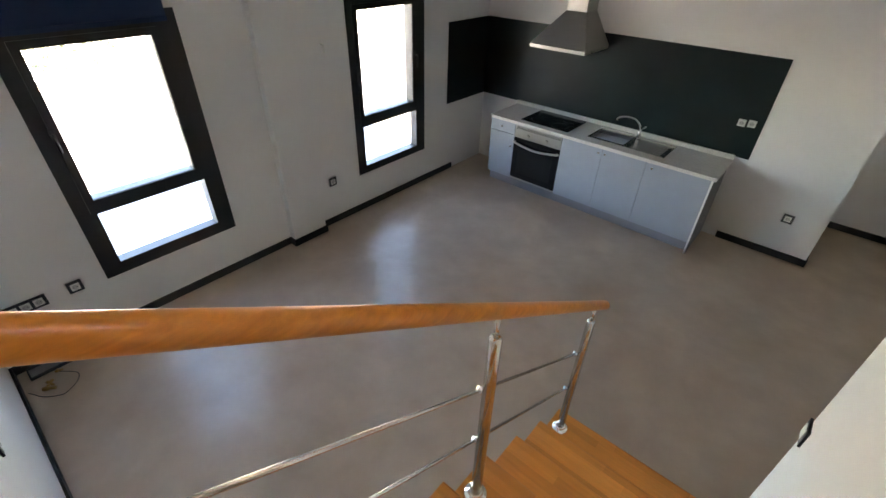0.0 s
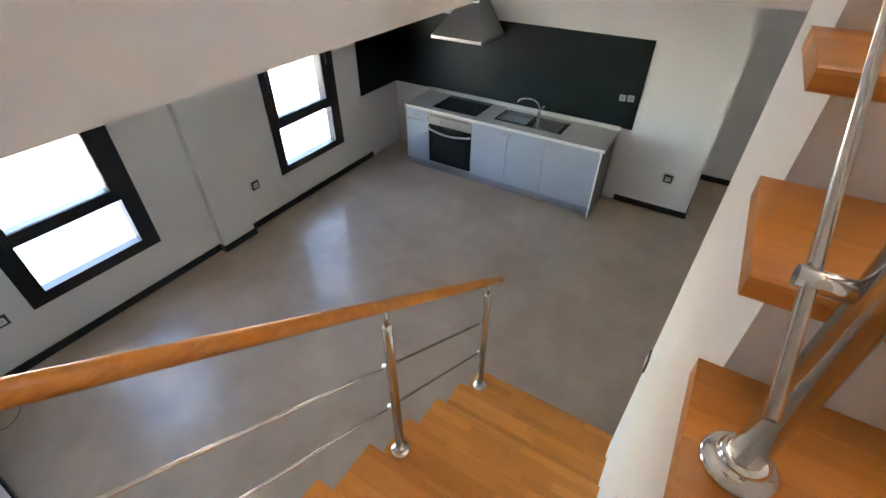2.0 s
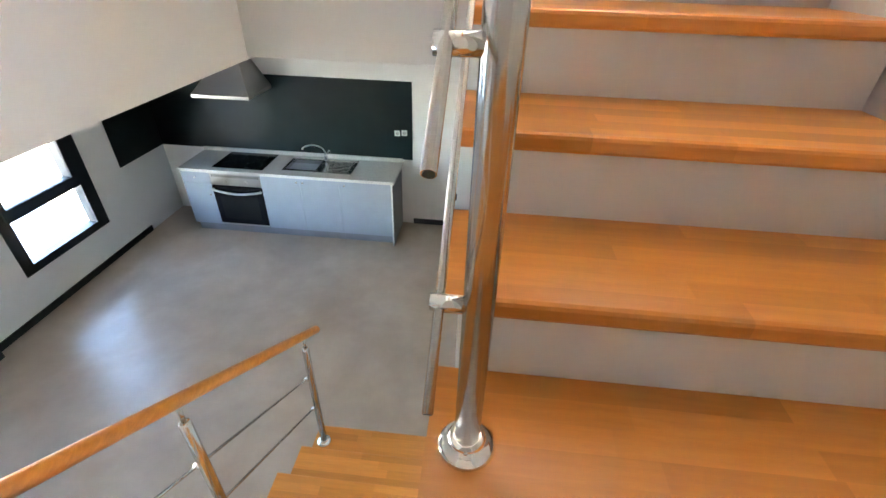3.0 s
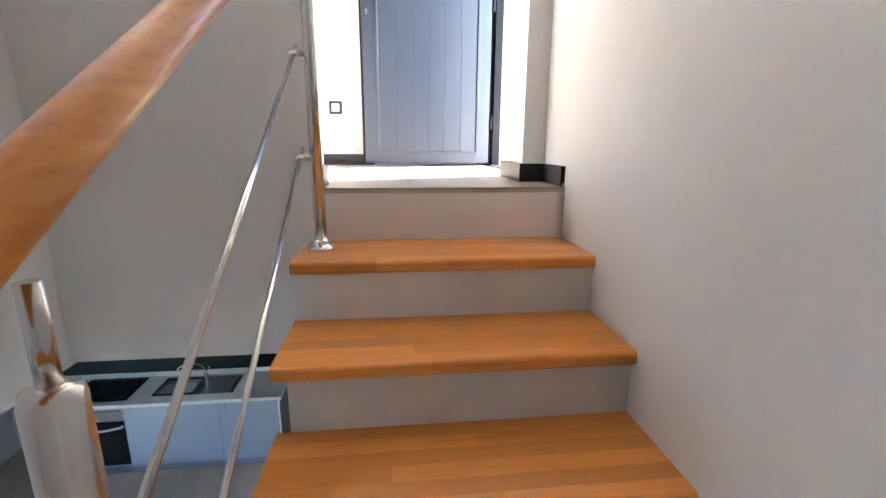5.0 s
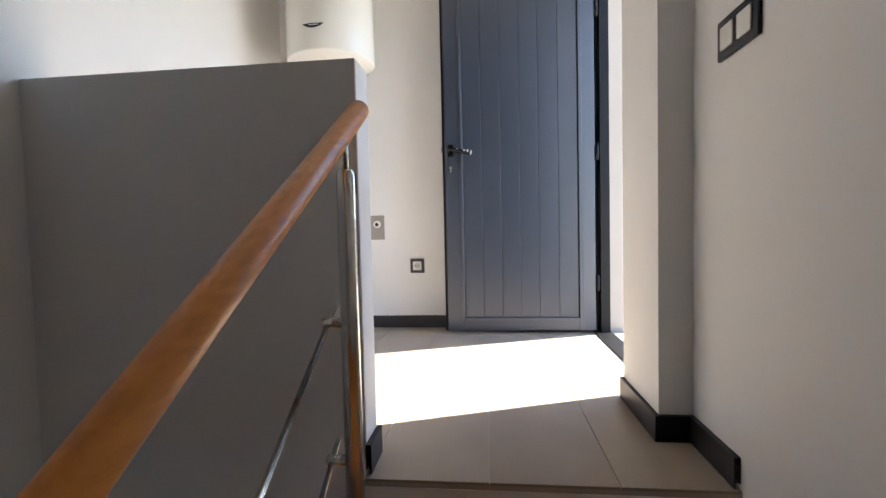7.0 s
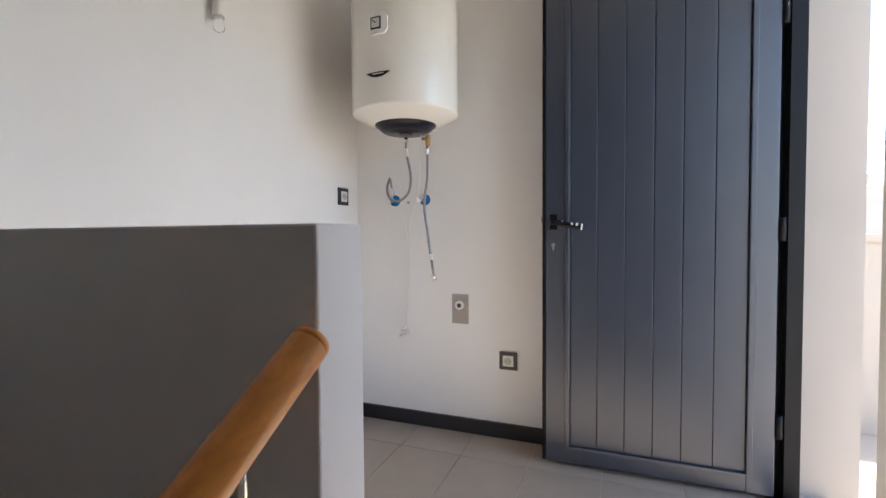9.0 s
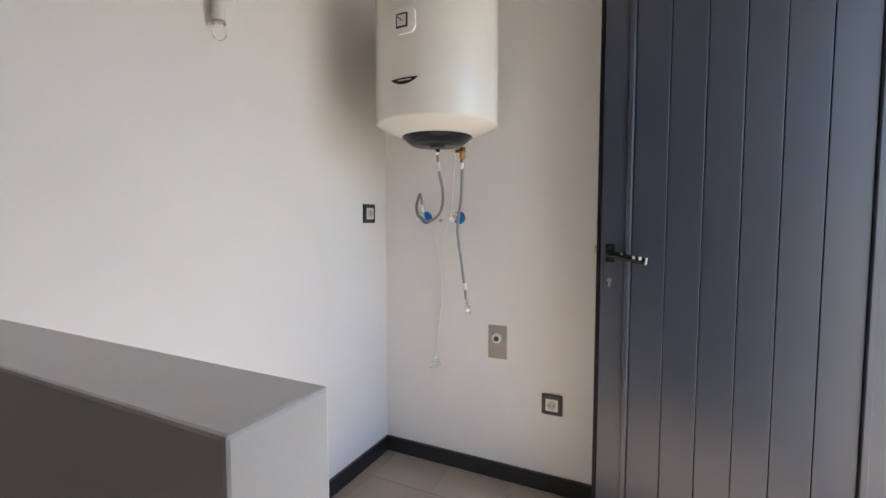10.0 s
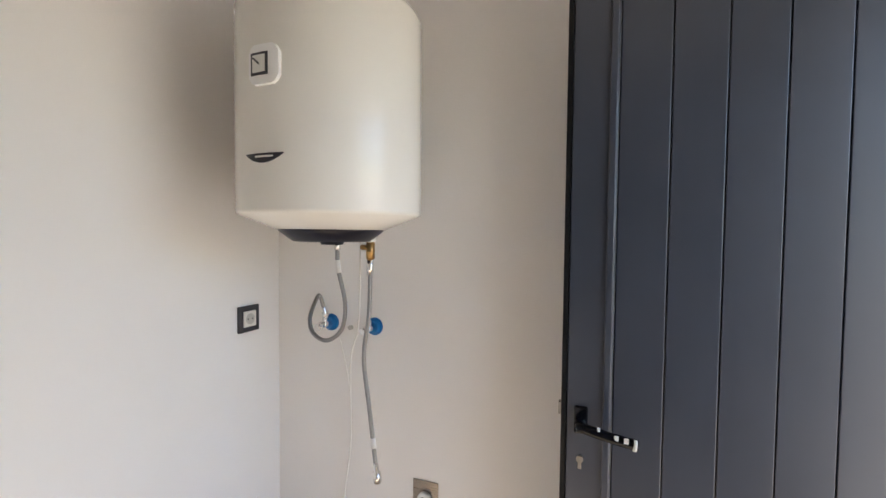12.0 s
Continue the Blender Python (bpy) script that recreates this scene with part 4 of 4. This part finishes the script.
# ---- fittings on the floor ----
bar("loose_wire", spline([(-2.53, 0.15, 0.004), (-2.484, 0.195, 0.004), (-2.402, 0.252, 0.004), (-2.33, 0.23, 0.004), (-2.285, 0.176, 0.004), (-2.272, 0.125, 0.004), (-2.34, 0.04, 0.004), (-2.45, -0.02, 0.004)], 8), 0.0025, DARK, "thin dark wire lying curled on the floor by the wall", "wire", n=6)
for fx, fy, a, k in ((-2.40, 0.055, 55, 1.0), (-2.455, 0.09, 20, 0.8), (-2.52, 0.15, 75, 0.6)):
    root = thing("brass_fitting", (fx, fy, 0), "small brass plumbing fitting lying on the floor", "plumbing fitting", "fittings on the floor")
    c, q = math.cos(radians(a)), math.sin(radians(a))
    bm = bmesh.new()
    tube(bm, [(fx, fy, 0.015 * k), (fx + 0.03 * k * c, fy + 0.03 * k * q, 0.015 * k), (fx + 0.031 * k * c, fy + 0.031 * k * q, 0.015 * k), (fx + 0.075 * k * c, fy + 0.075 * k * q, 0.015 * k)], [0.015 * k, 0.015 * k, 0.011 * k, 0.011 * k], 12)
    b1 = part("pipe", bm, BRASS)
    bm = bmesh.new()
    tube(bm, [(fx + 0.02 * k * c, fy + 0.02 * k * q, 0.015 * k), (fx + 0.02 * k * c - 0.035 * k * q, fy + 0.02 * k * q + 0.035 * k * c, 0.013 * k)], 0.012 * k, 12)
    under(root, b1, part("branch", bm, BRASS))
root = thing("plastic_tray", (-2.62, 0.12, 0), "small dark-rimmed pale tray lying on the floor in the corner", "tray")
bm = bmesh.new()
rbox(bm, -2.67, -2.56, 0.03, 0.25, 0.0, 0.008, 0.002, 1)
t1 = part("tray_base", bm, PLINTH)
bm = bmesh.new()
for b in ((-2.675, -2.665, 0.02, 0.26, 0.0, 0.022), (-2.56, -2.55, 0.02, 0.26, 0.0, 0.022), (-2.665, -2.56, 0.02, 0.03, 0.0, 0.022), (-2.665, -2.56, 0.25, 0.26, 0.0, 0.022)):
    box(bm, *b)
under(root, t1, part("tray_rim", bm, DARK))

# ---- outdoors ----
GZ = -0.25
structure("ground", CONCRETE, "pale dusty ground outside", (-400, 400, -400, 400, GZ - 0.2, GZ - 0.1))
structure("pavement", PALEPAVE, "pavement along the house, coloured pale and warm as if sunlit", (-4.6, XW - 0.2, -20, 26, GZ - 0.1, GZ))
structure("road", ASPHALT, "sun-bleached asphalt road", (-12.0, -4.72, -60, 60, GZ - 0.1, GZ - 0.09))
structure("kerb", STUCCO, "pale concrete kerb at the road", (-4.72, -4.6, -20, 26, GZ - 0.1, GZ + 0.005), (-12.2, -12.0, -60, 60, GZ - 0.1, GZ + 0.02))
structure("road_marking", plain_mat("road_paint", (0.7, 0.7, 0.68), 0.8), "white dashed line on the road", *[(-8.4, -8.25, -14 + k * 4.0, -12 + k * 4.0, GZ - 0.089, GZ - 0.086) for k in range(12)])
rng = random.Random(4)
for sx, sy in ((-13.4, 3.0), (-14.2, 6.5), (-13.2, 10.0), (-15.0, 14.0), (-14.0, -1.5)):
    root = thing("shrub", (sx, sy, GZ - 0.1), "dry green-brown shrub beyond the road", "shrub", "shrubs beyond the road")
    bm = bmesh.new()
    tube(bm, [(sx, sy, GZ - 0.1), (sx + 0.1, sy + 0.1, GZ + 0.5)], [0.05, 0.02], 8)
    tr = part("stem", bm, ASPHALT)
    bm = bmesh.new()
    for k in range(420):
        a, rr, hh = rng.uniform(0, 6.28), rng.uniform(0.1, 1.2), rng.uniform(0.0, 0.9)
        c = Vector((sx + rr * math.cos(a), sy + rr * math.sin(a), GZ + hh * (1.25 - rr * 0.7)))
        d1 = Vector((rng.uniform(-1, 1), rng.uniform(-1, 1), rng.uniform(-0.6, 0.8))).normalized() * 0.09
        d2 = Vector((rng.uniform(-1, 1), rng.uniform(-1, 1), rng.uniform(-0.6, 0.8))).normalized() * 0.05
        bm.faces.new([bm.verts.new(c - d1), bm.verts.new(c + d2), bm.verts.new(c + d1), bm.verts.new(c - d2)])
    under(root, tr, part("foliage", bm, LEAF))
# terrace
structure("terrace_floor", TERRACE, "pale terrace floor outside the upper door", (2.42, 7.0, -2.0, 9.0, FLOOR_UP - 0.25, FLOOR_UP - 0.06), (2.295, 2.42, 2.662, YF, FLOOR_UP - 0.25, FLOOR_UP - 0.02))
structure("terrace_parapet", STUCCO, "cream rendered terrace parapet", (6.9, 7.05, -2.0, 9.0, FLOOR_UP - 0.06, FLOOR_UP + 1.0), (2.52, 6.9, 4.6, 4.75, FLOOR_UP - 0.06, FLOOR_UP + 0.98), (2.52, 6.9, 4.57, 4.78, FLOOR_UP + 0.98, FLOOR_UP + 1.02))
structure("wall_outside", STUCCO, "cream rendered outer wall beside the terrace door", (2.288, 2.52, YF - 0.045, 4.9, FLOOR_UP - 0.25, CEIL + 0.3), (2.225, 2.288, YF, YF + 0.15, FLOOR_UP - 0.25, CEIL))

root = thing("far_house", (19, 44, 0), "low cream house with a flat roof, far beyond the terrace", "house")
obs = [boxes("wall", STUCCO, None, (14, 26, 42, 50, -1, 7.4)), boxes("roof", CONCRETE, None, (13.8, 26.2, 41.8, 50.2, 7.4, 7.65))]
obs.append(boxes("chimney", STUCCO, None, (19.0, 19.6, 44, 44.6, 7.65, 8.5)))
under(root, *obs)

# ---- floor tiles of the landing ----
TW, TL = 0.31, 1.6
tile_mesh = {}
land = bpy.data.objects["floor_upper"]
for i in range(-4, 4):
    for j in range(-1, 2):
        x0, x1 = 1.275 + i * TW, 1.275 + (i + 1) * TW
        y0, y1 = 1.935 + j * TL, 1.935 + (j + 1) * TL
        x0, x1 = max(x0, XU), min(x1, XR if y0 < 2.3 else 2.20)
        y0, y1 = max(y0, 2.03 if i >= 0 else 2.17), min(y1, YF)
        if x1 - x0 < 0.02 or y1 - y0 < 0.02:
            continue
        key = (round(x1 - x0, 3), round(y1 - y0, 3))
        if key not in tile_mesh:
            bm = bmesh.new()
            rbox(bm, -key[0] / 2 + 0.0013, key[0] / 2 - 0.0013, -key[1] / 2 + 0.0013, key[1] / 2 - 0.0013, -0.008, 0, 0.001, 1)
            me = bpy.data.meshes.new("floor_tile")
            bm.to_mesh(me)
            bm.free()
            me.materials.append(TILE)
            tile_mesh[key] = me
        t = new("floor_tile", tile_mesh[key])
        t.parent = land
        t.location = ((x0 + x1) / 2, (y0 + y1) / 2, FLOOR_UP)

# ---- staves of the stair treads ----
NOSE = [(0.0, -0.031), (0.0025, -0.037), (0.009, -0.040)], [(0.0, -0.010), (0.003, -0.0035), (0.010, 0.0)]
rng = random.Random(11)
for root, x0, x1, y0, y1, n, front in STAVES:
    rows = 6
    w = (y1 - y0) / rows
    base = Matrix.Translation(-root.location)
    for k in range(rows):
        x = x0
        cut = [x0]
        while x < x1:
            x += rng.uniform(0.22, 0.55)
            if x > x1 - 0.1:
                break
            cut.append(x)
        cut.append(x1)
        for a, b in zip(cut, cut[1:]):
            bm = bmesh.new()
            lift = rng.uniform(0, 0.00025)
            if k == 0:
                prof = [(0.0, -0.031), (0.003, -0.037), (0.009, -0.040), (w, -0.040), (w, 0.0), (0.010, 0.0), (0.003, -0.0035), (0.0, -0.010)]
                prof = [(y0 + q if front else y1 - q, n * RISE + z) for q, z in prof]
                prism(bm, prof, a, b, "x")
            else:
                ya, yb = (y0 + k * w, y0 + (k + 1) * w) if front else (y1 - (k + 1) * w, y1 - k * w)
                box(bm, a, b, ya, yb, n * RISE - 0.040, n * RISE - lift)
            o = part("stave", bm, STAVE, root)
            o.data.transform(base)
